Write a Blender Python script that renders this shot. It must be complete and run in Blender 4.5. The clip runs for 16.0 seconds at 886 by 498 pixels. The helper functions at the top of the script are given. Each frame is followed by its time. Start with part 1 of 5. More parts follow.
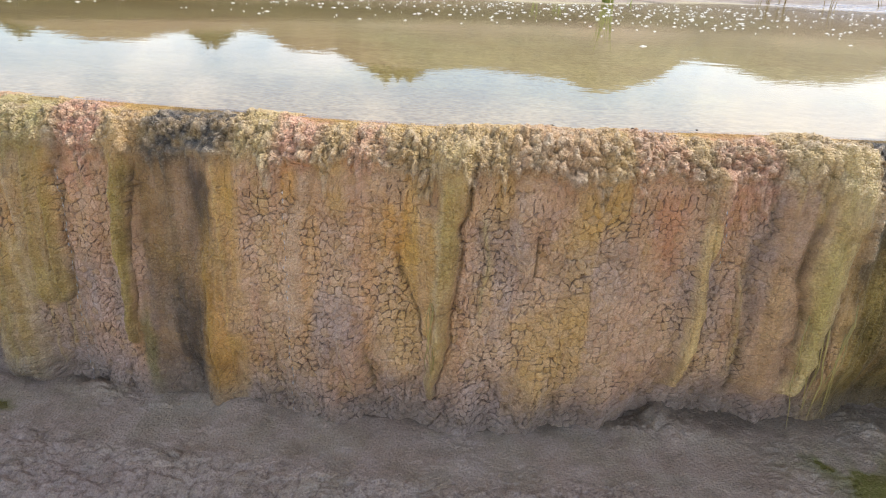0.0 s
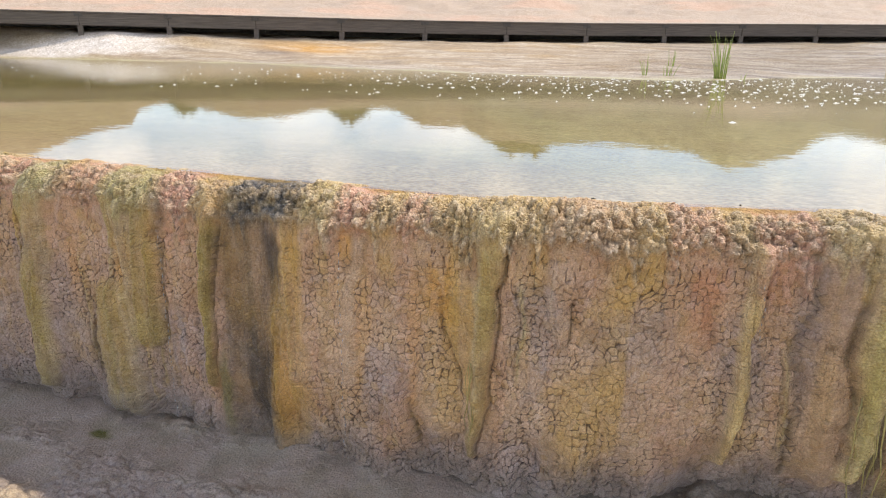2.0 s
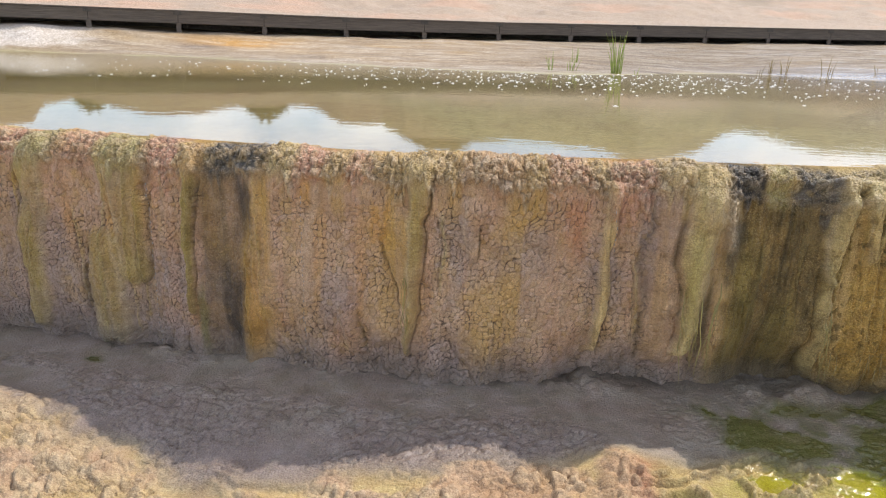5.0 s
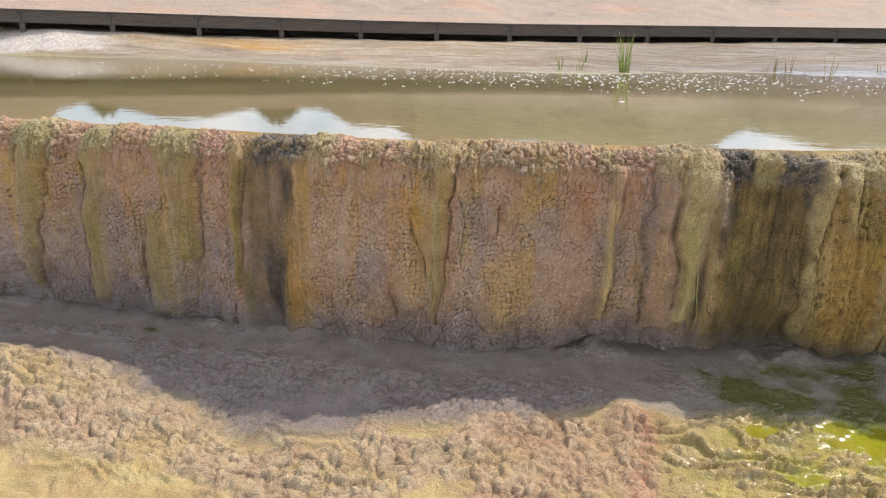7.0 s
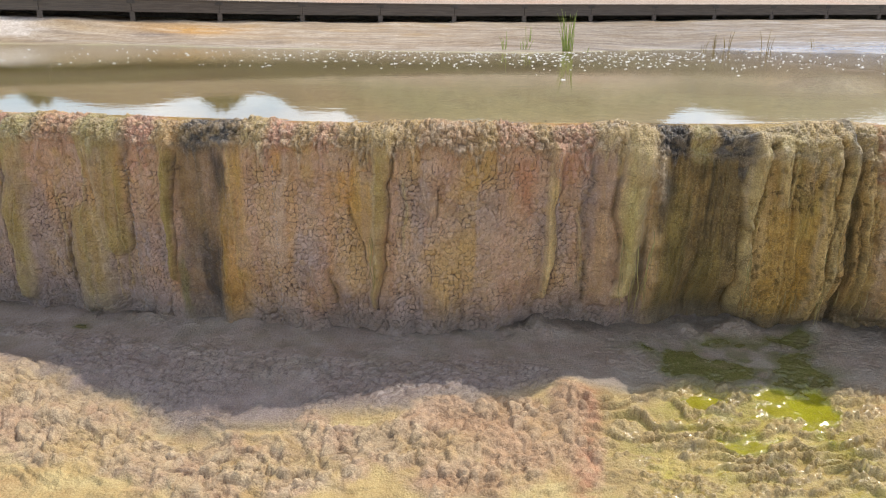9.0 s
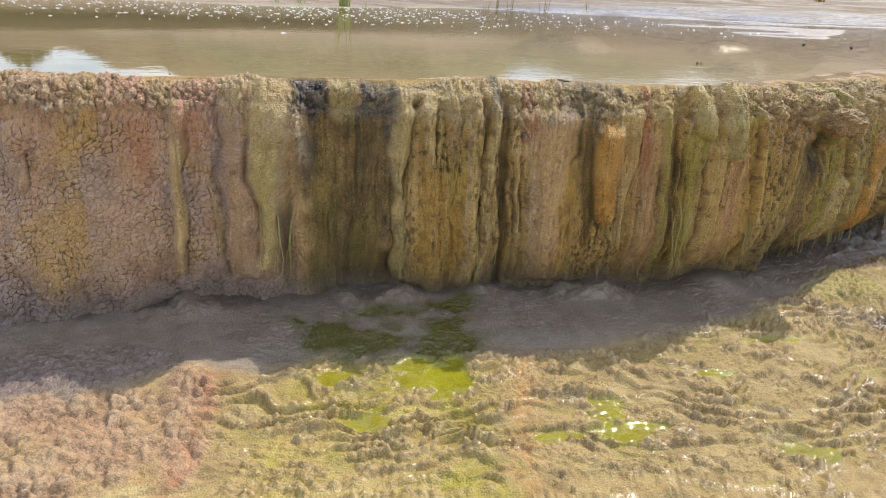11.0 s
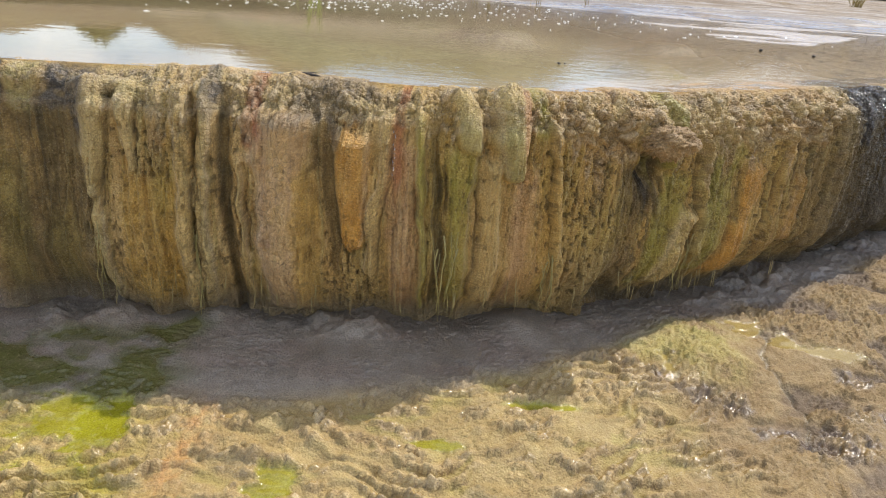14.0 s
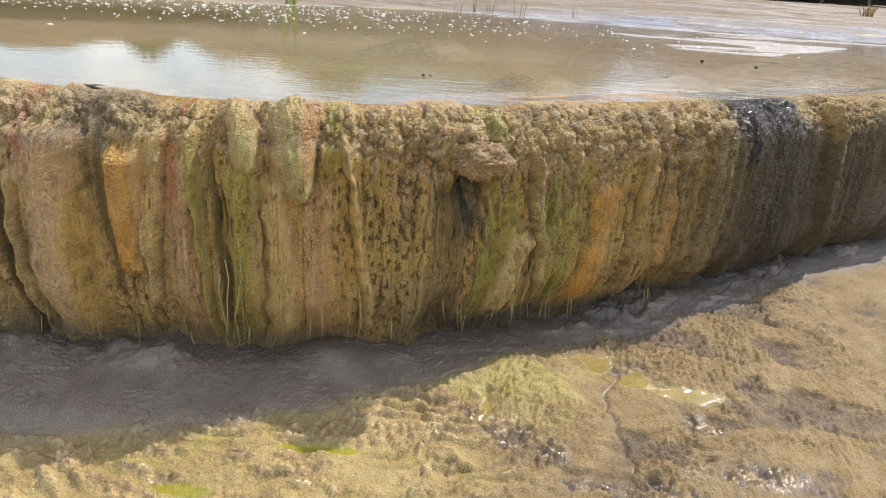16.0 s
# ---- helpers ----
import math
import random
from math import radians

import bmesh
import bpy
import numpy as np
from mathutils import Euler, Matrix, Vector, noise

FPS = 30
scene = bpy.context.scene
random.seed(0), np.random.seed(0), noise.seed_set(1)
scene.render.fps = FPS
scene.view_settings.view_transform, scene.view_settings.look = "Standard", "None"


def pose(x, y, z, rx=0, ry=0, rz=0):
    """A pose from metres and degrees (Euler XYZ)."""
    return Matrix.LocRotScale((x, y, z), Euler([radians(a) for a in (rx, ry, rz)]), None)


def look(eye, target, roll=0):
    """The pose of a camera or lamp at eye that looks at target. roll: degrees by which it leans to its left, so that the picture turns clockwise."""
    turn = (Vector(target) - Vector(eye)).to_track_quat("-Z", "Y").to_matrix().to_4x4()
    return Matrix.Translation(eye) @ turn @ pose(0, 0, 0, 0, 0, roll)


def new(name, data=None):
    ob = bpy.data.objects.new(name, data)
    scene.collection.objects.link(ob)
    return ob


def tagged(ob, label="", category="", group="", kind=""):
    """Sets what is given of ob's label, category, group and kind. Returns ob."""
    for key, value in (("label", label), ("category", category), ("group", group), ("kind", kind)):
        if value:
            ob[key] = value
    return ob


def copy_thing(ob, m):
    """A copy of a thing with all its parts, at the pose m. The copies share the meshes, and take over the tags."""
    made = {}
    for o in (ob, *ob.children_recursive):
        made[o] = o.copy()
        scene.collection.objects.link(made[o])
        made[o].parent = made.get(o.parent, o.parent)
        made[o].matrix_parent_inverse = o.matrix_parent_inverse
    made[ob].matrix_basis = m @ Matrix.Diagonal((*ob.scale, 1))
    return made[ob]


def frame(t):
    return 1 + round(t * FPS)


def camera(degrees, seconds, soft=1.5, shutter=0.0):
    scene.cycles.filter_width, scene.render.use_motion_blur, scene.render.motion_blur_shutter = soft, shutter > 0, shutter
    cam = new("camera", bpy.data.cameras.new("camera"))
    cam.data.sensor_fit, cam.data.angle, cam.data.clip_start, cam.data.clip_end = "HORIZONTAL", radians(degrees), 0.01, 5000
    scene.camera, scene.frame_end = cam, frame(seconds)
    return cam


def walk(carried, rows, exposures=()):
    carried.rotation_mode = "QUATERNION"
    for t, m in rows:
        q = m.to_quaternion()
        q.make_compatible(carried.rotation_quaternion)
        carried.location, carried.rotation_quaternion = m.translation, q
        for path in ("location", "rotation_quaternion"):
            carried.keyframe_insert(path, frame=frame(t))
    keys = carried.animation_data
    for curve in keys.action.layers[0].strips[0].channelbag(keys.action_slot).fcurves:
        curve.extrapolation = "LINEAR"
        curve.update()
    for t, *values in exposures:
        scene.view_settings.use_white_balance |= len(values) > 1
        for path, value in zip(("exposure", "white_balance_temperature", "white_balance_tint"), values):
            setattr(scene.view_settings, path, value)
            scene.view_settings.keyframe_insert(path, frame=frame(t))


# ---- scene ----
cam = camera(64.5, 16.0, 1.1)
PATH = [
    (0, (0.296, 0.21, 2.397), (0.186, 2.053, 1.627), 2.3),
    (0.5, (0.466, 0.3, 2.412), (0.257, 2.165, 1.722), 2.2),
    (1, (0.645, 0.183, 2.438), (0.292, 2.053, 1.824), 2.8),
    (1.5, (0.712, 0.099, 2.427), (0.273, 1.948, 1.802), 0.9),
    (2, (0.688, 0.055, 2.449), (0.221, 1.909, 1.862), 0.7),
    (2.5, (0.708, 0.021, 2.441), (0.265, 1.884, 1.864), 0.4),
    (3, (0.75, -0.012, 2.45), (0.377, 1.864, 1.866), -0.1),
    (3.5, (0.759, -0.096, 2.434), (0.507, 1.791, 1.821), -0.8),
    (4, (0.757, -0.342, 2.419), (0.665, 1.55, 1.777), -0.2),
    (4.5, (0.784, -0.679, 2.428), (0.626, 1.222, 1.827), 1.6),
    (4.7, (0.845, -0.823, 2.416), (0.612, 1.074, 1.828), 1.9),
    (6.8, (0.836, -1.564, 2.424), (0.562, 0.328, 1.837), 0.8),
    (7, (0.835, -1.567, 2.409), (0.558, 0.326, 1.826), 1.0),
    (7.5, (0.812, -1.546, 2.409), (0.536, 0.347, 1.826), 1.3),
    (8, (0.794, -1.535, 2.401), (0.531, 0.358, 1.815), 1.2),
    (8.5, (0.81, -1.522, 2.401), (0.586, 0.371, 1.796), 0.9),
    (9, (0.92, -1.483, 2.381), (0.774, 0.411, 1.755), 0.3),
    (9.5, (1.287, -1.386, 2.37), (1.26, 0.506, 1.721), -0.0),
    (10, (1.686, -1.316, 2.374), (1.808, 0.566, 1.709), -0.2),
    (10.2, (1.822, -1.269, 2.362), (2.004, 0.606, 1.692), 0.0),
    (12.3, (3.109, -0.782, 2.289), (3.423, 1.028, 1.498), 3.7),
    (12.5, (3.257, -0.692, 2.285), (3.549, 1.123, 1.498), 3.6),
    (13, (3.591, -0.502, 2.309), (3.823, 1.325, 1.53), 3.6),
    (13.5, (3.949, -0.469, 2.316), (4.111, 1.373, 1.553), 4.0),
    (14, (4.373, -0.48, 2.328), (4.487, 1.372, 1.584), 4.6),
    (14.5, (4.676, -0.348, 2.318), (4.752, 1.512, 1.586), 4.7),
    (15, (4.956, -0.193, 2.328), (4.987, 1.669, 1.598), 4.4),
    (15.5, (5.32, -0.148, 2.333), (5.318, 1.716, 1.608), 4.0),
    (16, (5.755, -0.151, 2.365), (5.745, 1.716, 1.647), 3.9),
]
walk(cam, [(t, look(eye, target, roll)) for t, eye, target, roll in PATH],
     [(0, 0.72), (3, 0.71), (5, 0.56), (7, 0.46), (10, 0.49), (12.5, 0.44), (16, 0.60)])

# ---- world, sun and exposure ----
SUN_AZ, SUN_EL = 48.0, 54.0        # degrees to the right of +y, and up
world = bpy.data.worlds.new("sky")
scene.world = world
world.use_nodes = True
wn, wl = world.node_tree.nodes, world.node_tree.links
wn.clear()
sky = wn.new("ShaderNodeTexSky")
sky.sky_type, sky.sun_disc = "NISHITA", False
sky.sun_elevation, sky.sun_rotation = radians(SUN_EL), radians(SUN_AZ)
sky.air_density, sky.dust_density, sky.altitude = 1.0, 1.2, 2000
puffs = wn.new("ShaderNodeTexNoise")
puffs.inputs["Scale"].default_value, puffs.inputs["Detail"].default_value = 3.6, 7
puffs.inputs["Roughness"].default_value, puffs.inputs["Distortion"].default_value = 0.55, 0.25
cover = wn.new("ShaderNodeValToRGB")
cover.color_ramp.elements[0].position, cover.color_ramp.elements[1].position = 0.46, 0.64
cover.color_ramp.elements[0].color, cover.color_ramp.elements[1].color = (0.03, 0.03, 0.03, 1), (0.9, 0.9, 0.9, 1)
clouds = wn.new("ShaderNodeMix")
clouds.data_type = "RGBA"
clouds.inputs["B"].default_value = (9.0, 9.0, 9.35, 1)
wl.new(puffs.outputs["Fac"], cover.inputs["Fac"])
wl.new(cover.outputs["Color"], clouds.inputs["Factor"])
wl.new(sky.outputs["Color"], clouds.inputs["A"])
air = wn.new("ShaderNodeBackground")
air.inputs["Strength"].default_value = 0.155
wl.new(clouds.outputs["Result"], air.inputs["Color"])
wl.new(air.outputs[0], wn.new("ShaderNodeOutputWorld").inputs["Surface"])

sun = new("sun", bpy.data.lights.new("sun", "SUN"))
sun.data.energy, sun.data.angle, sun.data.color = 2.45, radians(0.6), (1.0, 0.94, 0.85)
az, el = radians(SUN_AZ), radians(SUN_EL)
sun.matrix_world = look((math.sin(az) * math.cos(el) * 30, math.cos(az) * math.cos(el) * 30, math.sin(el) * 30), (0, 0, 0))

# ---- noise on arrays ----


_rng = np.random.RandomState(7)
_PERM = _rng.permutation(8192).astype(np.int32)
_RAND = _rng.rand(8192).astype(np.float32)


def lattice(ix, iy, seed):
    """Random numbers from 0 to 1 on a whole-number lattice."""
    return _RAND[(_PERM[(ix + seed * 131) & 8191] + iy) & 8191]


def smooth_noise(x, y, seed=0):
    """Value noise from -1 to 1."""
    x, y = np.broadcast_arrays(np.asarray(x, np.float32), np.asarray(y, np.float32))
    ix, iy = np.floor(x).astype(np.int32), np.floor(y).astype(np.int32)
    fx, fy = x - ix, y - iy
    fx, fy = fx.astype(np.float32), fy.astype(np.float32)
    fx, fy = fx * fx * fx * (fx * (fx * 6 - 15) + 10), fy * fy * fy * (fy * (fy * 6 - 15) + 10)
    a, b = lattice(ix, iy, seed), lattice(ix + 1, iy, seed)
    c, d = lattice(ix, iy + 1, seed), lattice(ix + 1, iy + 1, seed)
    return 2 * (a + (b - a) * fx + (c - a) * fy + (a - b - c + d) * fx * fy) - 1


def fbm(x, y, seed=0, octaves=4, gain=0.5):
    total, amp, norm = 0.0, 1.0, 0.0
    for k in range(octaves):
        total = total + amp * smooth_noise(x * 2.03**k + 17.3 * k, y * 2.03**k - 9.1 * k, seed + k)
        norm, amp = norm + amp, amp * gain
    return total / norm


def cells(x, y, seed=0, jitter=0.85):
    """Cellular noise: distances to the nearest and second nearest centre, and the nearest one's random number."""
    x, y = np.asarray(x, np.float32), np.asarray(y, np.float32)
    ix, iy = np.floor(x).astype(np.int32), np.floor(y).astype(np.int32)
    one, two, own = (np.full(x.shape, k, np.float32) for k in (9.0, 9.0, 0.0))
    for ox in (-1, 0, 1):
        for oy in (-1, 0, 1):
            cx, cy = ix + ox, iy + oy
            px = cx + 0.5 + jitter * (lattice(cx, cy, seed) - 0.5)
            py = cy + 0.5 + jitter * (lattice(cx, cy, seed + 51) - 0.5)
            d = np.hypot(px - x, py - y)
            near = d < one
            two = np.where(near, one, np.minimum(two, d))
            own = np.where(near, lattice(cx, cy, seed + 97), own)
            one = np.where(near, d, one)
    return one, two, own


def step(a, b, x):
    s = np.clip((x - a) / (b - a), 0, 1)
    return s * s * (3 - 2 * s)


def bell(x, w):
    return np.exp(-(x / w) ** 2)


# ---- materials ----


def material(name):
    m = bpy.data.materials.new(name)
    m.use_nodes = True
    nodes, links = m.node_tree.nodes, m.node_tree.links
    return m, nodes, links, nodes["Principled BSDF"]


def mixed(nodes, links, blend, fac, a, b):
    n = nodes.new("ShaderNodeMix")
    n.data_type, n.blend_type = "RGBA", blend
    for key, value in (("Factor", fac), ("A", a), ("B", b)):
        if isinstance(value, bpy.types.NodeSocket):
            links.new(value, n.inputs[key])
        elif key == "Factor":
            n.inputs[key].default_value = value
        else:
            n.inputs[key].default_value = (*value, 1)
    return n.outputs["Result"]


def speckle(nodes, links, scale, detail=4, rough=0.6, low=0.3, high=0.7, stretch=(1, 1, 1)):
    """A noise in metres, spread to 0..1."""
    co = nodes.new("ShaderNodeTexCoord")
    mp = nodes.new("ShaderNodeMapping")
    mp.inputs["Scale"].default_value = stretch
    tex = nodes.new("ShaderNodeTexNoise")
    tex.inputs["Scale"].default_value, tex.inputs["Detail"].default_value, tex.inputs["Roughness"].default_value = scale, detail, rough
    ramp = nodes.new("ShaderNodeMapRange")
    ramp.inputs["From Min"].default_value, ramp.inputs["From Max"].default_value = low, high
    links.new(co.outputs["Object"], mp.inputs["Vector"])
    links.new(mp.outputs["Vector"], tex.inputs["Vector"])
    links.new(tex.outputs["Fac"], ramp.inputs["Value"])
    return ramp.outputs["Result"]


def granules(nodes, links, scale, wobble=0.4):
    """How far a place lies from the middle of its grain, 0 to about 1."""
    co, tex, cell = nodes.new("ShaderNodeTexCoord"), nodes.new("ShaderNodeTexNoise"), nodes.new("ShaderNodeTexVoronoi")
    tex.inputs["Scale"].default_value, tex.inputs["Detail"].default_value = scale * 0.5, 2
    shift = nodes.new("ShaderNodeVectorMath")
    shift.operation = "MULTIPLY_ADD"
    shift.inputs[1].default_value = (wobble / scale * 2,) * 3
    cell.inputs["Scale"].default_value = scale
    links.new(co.outputs["Object"], tex.inputs["Vector"])
    links.new(tex.outputs["Color"], shift.inputs[0])
    links.new(co.outputs["Object"], shift.inputs[2])
    links.new(shift.outputs["Vector"], cell.inputs["Vector"])
    return cell.outputs["Distance"]


def bumped(nodes, links, bsdf, height, strength, distance):
    b = nodes.new("ShaderNodeBump")
    b.inputs["Strength"].default_value, b.inputs["Distance"].default_value = strength, distance
    links.new(height, b.inputs["Height"])
    links.new(b.outputs["Normal"], bsdf.inputs["Normal"])
    return b


def crust_material(name, grain, dry=0.75, wet=0.22, bump=0.006, deep=(0.44, 0.37, 0.29), gain=1.50):
    """Mineral crust: its colour and wetness lie on the mesh, the grain is laid over them."""
    m, nodes, links, bsdf = material(name)
    tint = nodes.new("ShaderNodeAttribute")
    tint.attribute_name = "mineral"
    damp_shade = nodes.new("ShaderNodeAttribute")
    damp_shade.attribute_name = "wet"
    fine = speckle(nodes, links, grain, 3, 0.55, 0.36, 0.64)
    broad = speckle(nodes, links, 7.0, 4, 0.6)
    col = mixed(nodes, links, "MULTIPLY", fine, tint.outputs["Color"], deep)
    warm = mixed(nodes, links, "MULTIPLY", broad, col, (0.74, 0.69, 0.64))
    warm = mixed(nodes, links, "MULTIPLY", 1.0, warm, (gain * 1.02, gain * 0.985, gain * 0.95))
    light = speckle(nodes, links, grain * 0.45, 3, 0.5, 0.55, 0.75)
    out = mixed(nodes, links, "MIX", mul(nodes, links, light, 0.14), warm, (0.74, 0.59, 0.36))
    relief = speckle(nodes, links, grain * 0.7, 2, 0.45, 0.25, 0.75)
    links.new(out, bsdf.inputs["Base Color"])
    rough = nodes.new("ShaderNodeMapRange")
    rough.inputs["To Min"].default_value, rough.inputs["To Max"].default_value = dry, wet
    links.new(damp_shade.outputs["Fac"], rough.inputs["Value"])
    links.new(rough.outputs["Result"], bsdf.inputs["Roughness"])
    film = nodes.new("ShaderNodeMapRange")                  # a film of water smooths the grain
    film.inputs["From Min"].default_value, film.inputs["From Max"].default_value = 0.6, 1.0
    film.inputs["To Min"].default_value, film.inputs["To Max"].default_value = 0.9, 0.08
    links.new(damp_shade.outputs["Fac"], film.inputs["Value"])
    links.new(film.outputs["Result"], bumped(nodes, links, bsdf, relief, 0.9, bump).inputs["Strength"])
    return m


def mul(nodes, links, a, k):
    n = nodes.new("ShaderNodeMath")
    n.operation = "MULTIPLY"
    n.inputs[1].default_value = k
    links.new(a, n.inputs[0])
    return n.outputs[0]


def math_node(nodes, links, op, a, b, clamp=False):
    n = nodes.new("ShaderNodeMath")
    n.operation, n.use_clamp = op, clamp
    for k, value in enumerate((a, b)):
        if isinstance(value, bpy.types.NodeSocket):
            links.new(value, n.inputs[k])
        else:
            n.inputs[k].default_value = value
    return n.outputs[0]


def spread(nodes, links, value, low, high, to_low=0.0, to_high=1.0):
    n = nodes.new("ShaderNodeMapRange")
    for key, v in (("From Min", low), ("From Max", high), ("To Min", to_low), ("To Max", to_high)):
        n.inputs[key].default_value = v
    links.new(value, n.inputs["Value"])
    return n.outputs["Result"]


def face_material(name):
    """Travertine: colour, wetness, crust plates and their joints lie on the mesh; grain, pores, ribs and crack lines are laid over them."""
    m, nodes, links, bsdf = material(name)
    op = lambda o, a, b, clamp=False: math_node(nodes, links, o, a, b, clamp)

    def own(key, out="Fac"):
        n = nodes.new("ShaderNodeAttribute")
        n.attribute_name = key
        return n.outputs[out]

    tint, damp_shade, plates, joint = own("mineral", "Color"), own("wet"), own("crackle"), own("gap")
    bare = op("SUBTRACT", 1.0, plates, True)
    fine = speckle(nodes, links, 150.0, 3, 0.6, 0.34, 0.66)
    broad = speckle(nodes, links, 8.0, 5, 0.65, 0.32, 0.68)
    col = mixed(nodes, links, "MULTIPLY", mul(nodes, links, fine, 0.8), tint, (0.68, 0.62, 0.55))
    col = mixed(nodes, links, "MULTIPLY", broad, col, (0.76, 0.72, 0.69))
    col = mixed(nodes, links, "MULTIPLY", 1.0, col, (1.235, 1.18, 1.07))
    light = speckle(nodes, links, 60.0, 3, 0.55, 0.58, 0.72)
    col = mixed(nodes, links, "MIX", mul(nodes, links, light, 0.16), col, (0.78, 0.64, 0.42))
    # crumbly grains, weaker on the plates; shade and glints painted into gaps and tips
    grain = granules(nodes, links, 88.0)
    loose = op("MULTIPLY", op("MAXIMUM", bare, 0.22), speckle(nodes, links, 9.0, 4, 0.6, 0.30, 0.62))
    col = mixed(nodes, links, "MULTIPLY", op("MULTIPLY", spread(nodes, links, grain, 0.38, 0.74, 0.0, 0.50), loose), col, (0.42, 0.35, 0.27))
    col = mixed(nodes, links, "MIX", op("MULTIPLY", spread(nodes, links, grain, 0.32, 0.08, 0.0, 0.30), loose), col, (0.86, 0.72, 0.46))
    # pores and short drip marks on the slimy stretches
    holes = op("MULTIPLY", speckle(nodes, links, 62.0, 3, 0.6, 0.62, 0.72, (1, 1, 0.7)), speckle(nodes, links, 5.5, 3, 0.5, 0.45, 0.65), True)
    holes = op("MULTIPLY", holes, bare)
    col = mixed(nodes, links, "MIX", mul(nodes, links, holes, 0.6), col, (0.09, 0.065, 0.04))
    streak = op("MULTIPLY", speckle(nodes, links, 70.0, 4, 0.6, 0.52, 0.70, (1, 1, 0.07)), bare)
    col = mixed(nodes, links, "MULTIPLY", mul(nodes, links, streak, 0.55), col, (0.60, 0.52, 0.42))
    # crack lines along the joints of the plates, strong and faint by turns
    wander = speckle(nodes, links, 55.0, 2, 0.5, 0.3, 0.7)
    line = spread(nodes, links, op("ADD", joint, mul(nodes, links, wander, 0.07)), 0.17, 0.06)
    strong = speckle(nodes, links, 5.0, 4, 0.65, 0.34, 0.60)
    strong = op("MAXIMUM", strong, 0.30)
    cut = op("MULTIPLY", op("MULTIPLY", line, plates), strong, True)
    # dirt and shade in the cracks, painted as one dark tone
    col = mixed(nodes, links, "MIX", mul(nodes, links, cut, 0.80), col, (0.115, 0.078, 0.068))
    links.new(col, bsdf.inputs["Base Color"])
    links.new(spread(nodes, links, damp_shade, 0.0, 1.0, 0.74, 0.16), bsdf.inputs["Roughness"])
    ribs = op("MULTIPLY", speckle(nodes, links, 75.0, 2, 0.5, 0.25, 0.75, (0.45, 0.45, 1.5)), bare)
    relief = op("ADD", speckle(nodes, links, 110.0, 3, 0.55, 0.25, 0.75), mul(nodes, links, ribs, 0.8))
    relief = op("SUBTRACT", relief, op("MULTIPLY", mul(nodes, links, grain, 1.3), loose))
    relief = op("SUBTRACT", relief, op("ADD", mul(nodes, links, holes, 1.3), mul(nodes, links, cut, 1.6)))
    bumped(nodes, links, bsdf, relief, 1.0, 0.010)
    return m


def plain_material(name, dark, light, scale=30.0, rough=0.7, bump=0.003, stretch=(1, 1, 1)):
    m, nodes, links, bsdf = material(name)
    links.new(mixed(nodes, links, "MIX", speckle(nodes, links, scale, 5, 0.6, 0.3, 0.7, stretch), dark, light), bsdf.inputs["Base Color"])
    bsdf.inputs["Roughness"].default_value = rough
    if bump:
        bumped(nodes, links, bsdf, speckle(nodes, links, scale * 2, 4, 0.6, 0.3, 0.7, stretch), 0.6, bump)
    return m


def water_material():
    m, nodes, links, _ = material("pool_water")
    nodes.remove(nodes["Principled BSDF"])
    clear, gloss, mix = nodes.new("ShaderNodeBsdfTransparent"), nodes.new("ShaderNodeBsdfGlossy"), nodes.new("ShaderNodeMixShader")
    clear.inputs["Color"].default_value = (0.90, 0.88, 0.80, 1)
    gloss.inputs["Roughness"].default_value = 0.0
    fresnel = nodes.new("ShaderNodeFresnel")
    fresnel.inputs["IOR"].default_value = 1.33
    ripple = nodes.new("ShaderNodeBump")
    ripple.inputs["Strength"].default_value, ripple.inputs["Distance"].default_value = 0.035, 0.01
    place, axis = nodes.new("ShaderNodeTexCoord"), nodes.new("ShaderNodeSeparateXYZ")
    links.new(place.outputs["Object"], axis.inputs[0])
    shoal, lively, total = nodes.new("ShaderNodeMapRange"), nodes.new("ShaderNodeMath"), nodes.new("ShaderNodeMath")
    for key, value in (("From Min", 2.0), ("From Max", 8.0), ("To Min", 0.0), ("To Max", 5.0)):
        shoal.inputs[key].default_value = value
    links.new(axis.outputs["X"], shoal.inputs["Value"])
    breeze, both = nodes.new("ShaderNodeMapRange"), nodes.new("ShaderNodeMath")
    for key, value in (("From Min", 7.0), ("From Max", 12.5), ("To Min", 0.0), ("To Max", 4.0)):
        breeze.inputs[key].default_value = value
    links.new(axis.outputs["Y"], breeze.inputs["Value"])
    both.operation = "ADD"
    links.new(shoal.outputs["Result"], both.inputs[0])
    links.new(breeze.outputs["Result"], both.inputs[1])
    lively.operation, total.operation = "MULTIPLY", "ADD"
    links.new(speckle(nodes, links, 6.0, 4, 0.6, 0.2, 0.8, (0.35, 1.7, 1)), lively.inputs[0])
    links.new(both.outputs[0], lively.inputs[1])
    links.new(lively.outputs[0], total.inputs[0])
    links.new(speckle(nodes, links, 5.0, 3, 0.5, 0.2, 0.8, (0.7, 1.6, 1)), total.inputs[1])
    links.new(total.outputs[0], ripple.inputs["Height"])
    links.new(ripple.outputs["Normal"], gloss.inputs["Normal"])
    links.new(fresnel.outputs[0], mix.inputs[0])
    links.new(clear.outputs[0], mix.inputs[1])
    links.new(gloss.outputs[0], mix.inputs[2])
    links.new(mix.outputs[0], nodes["Material Output"].inputs["Surface"])
    return m


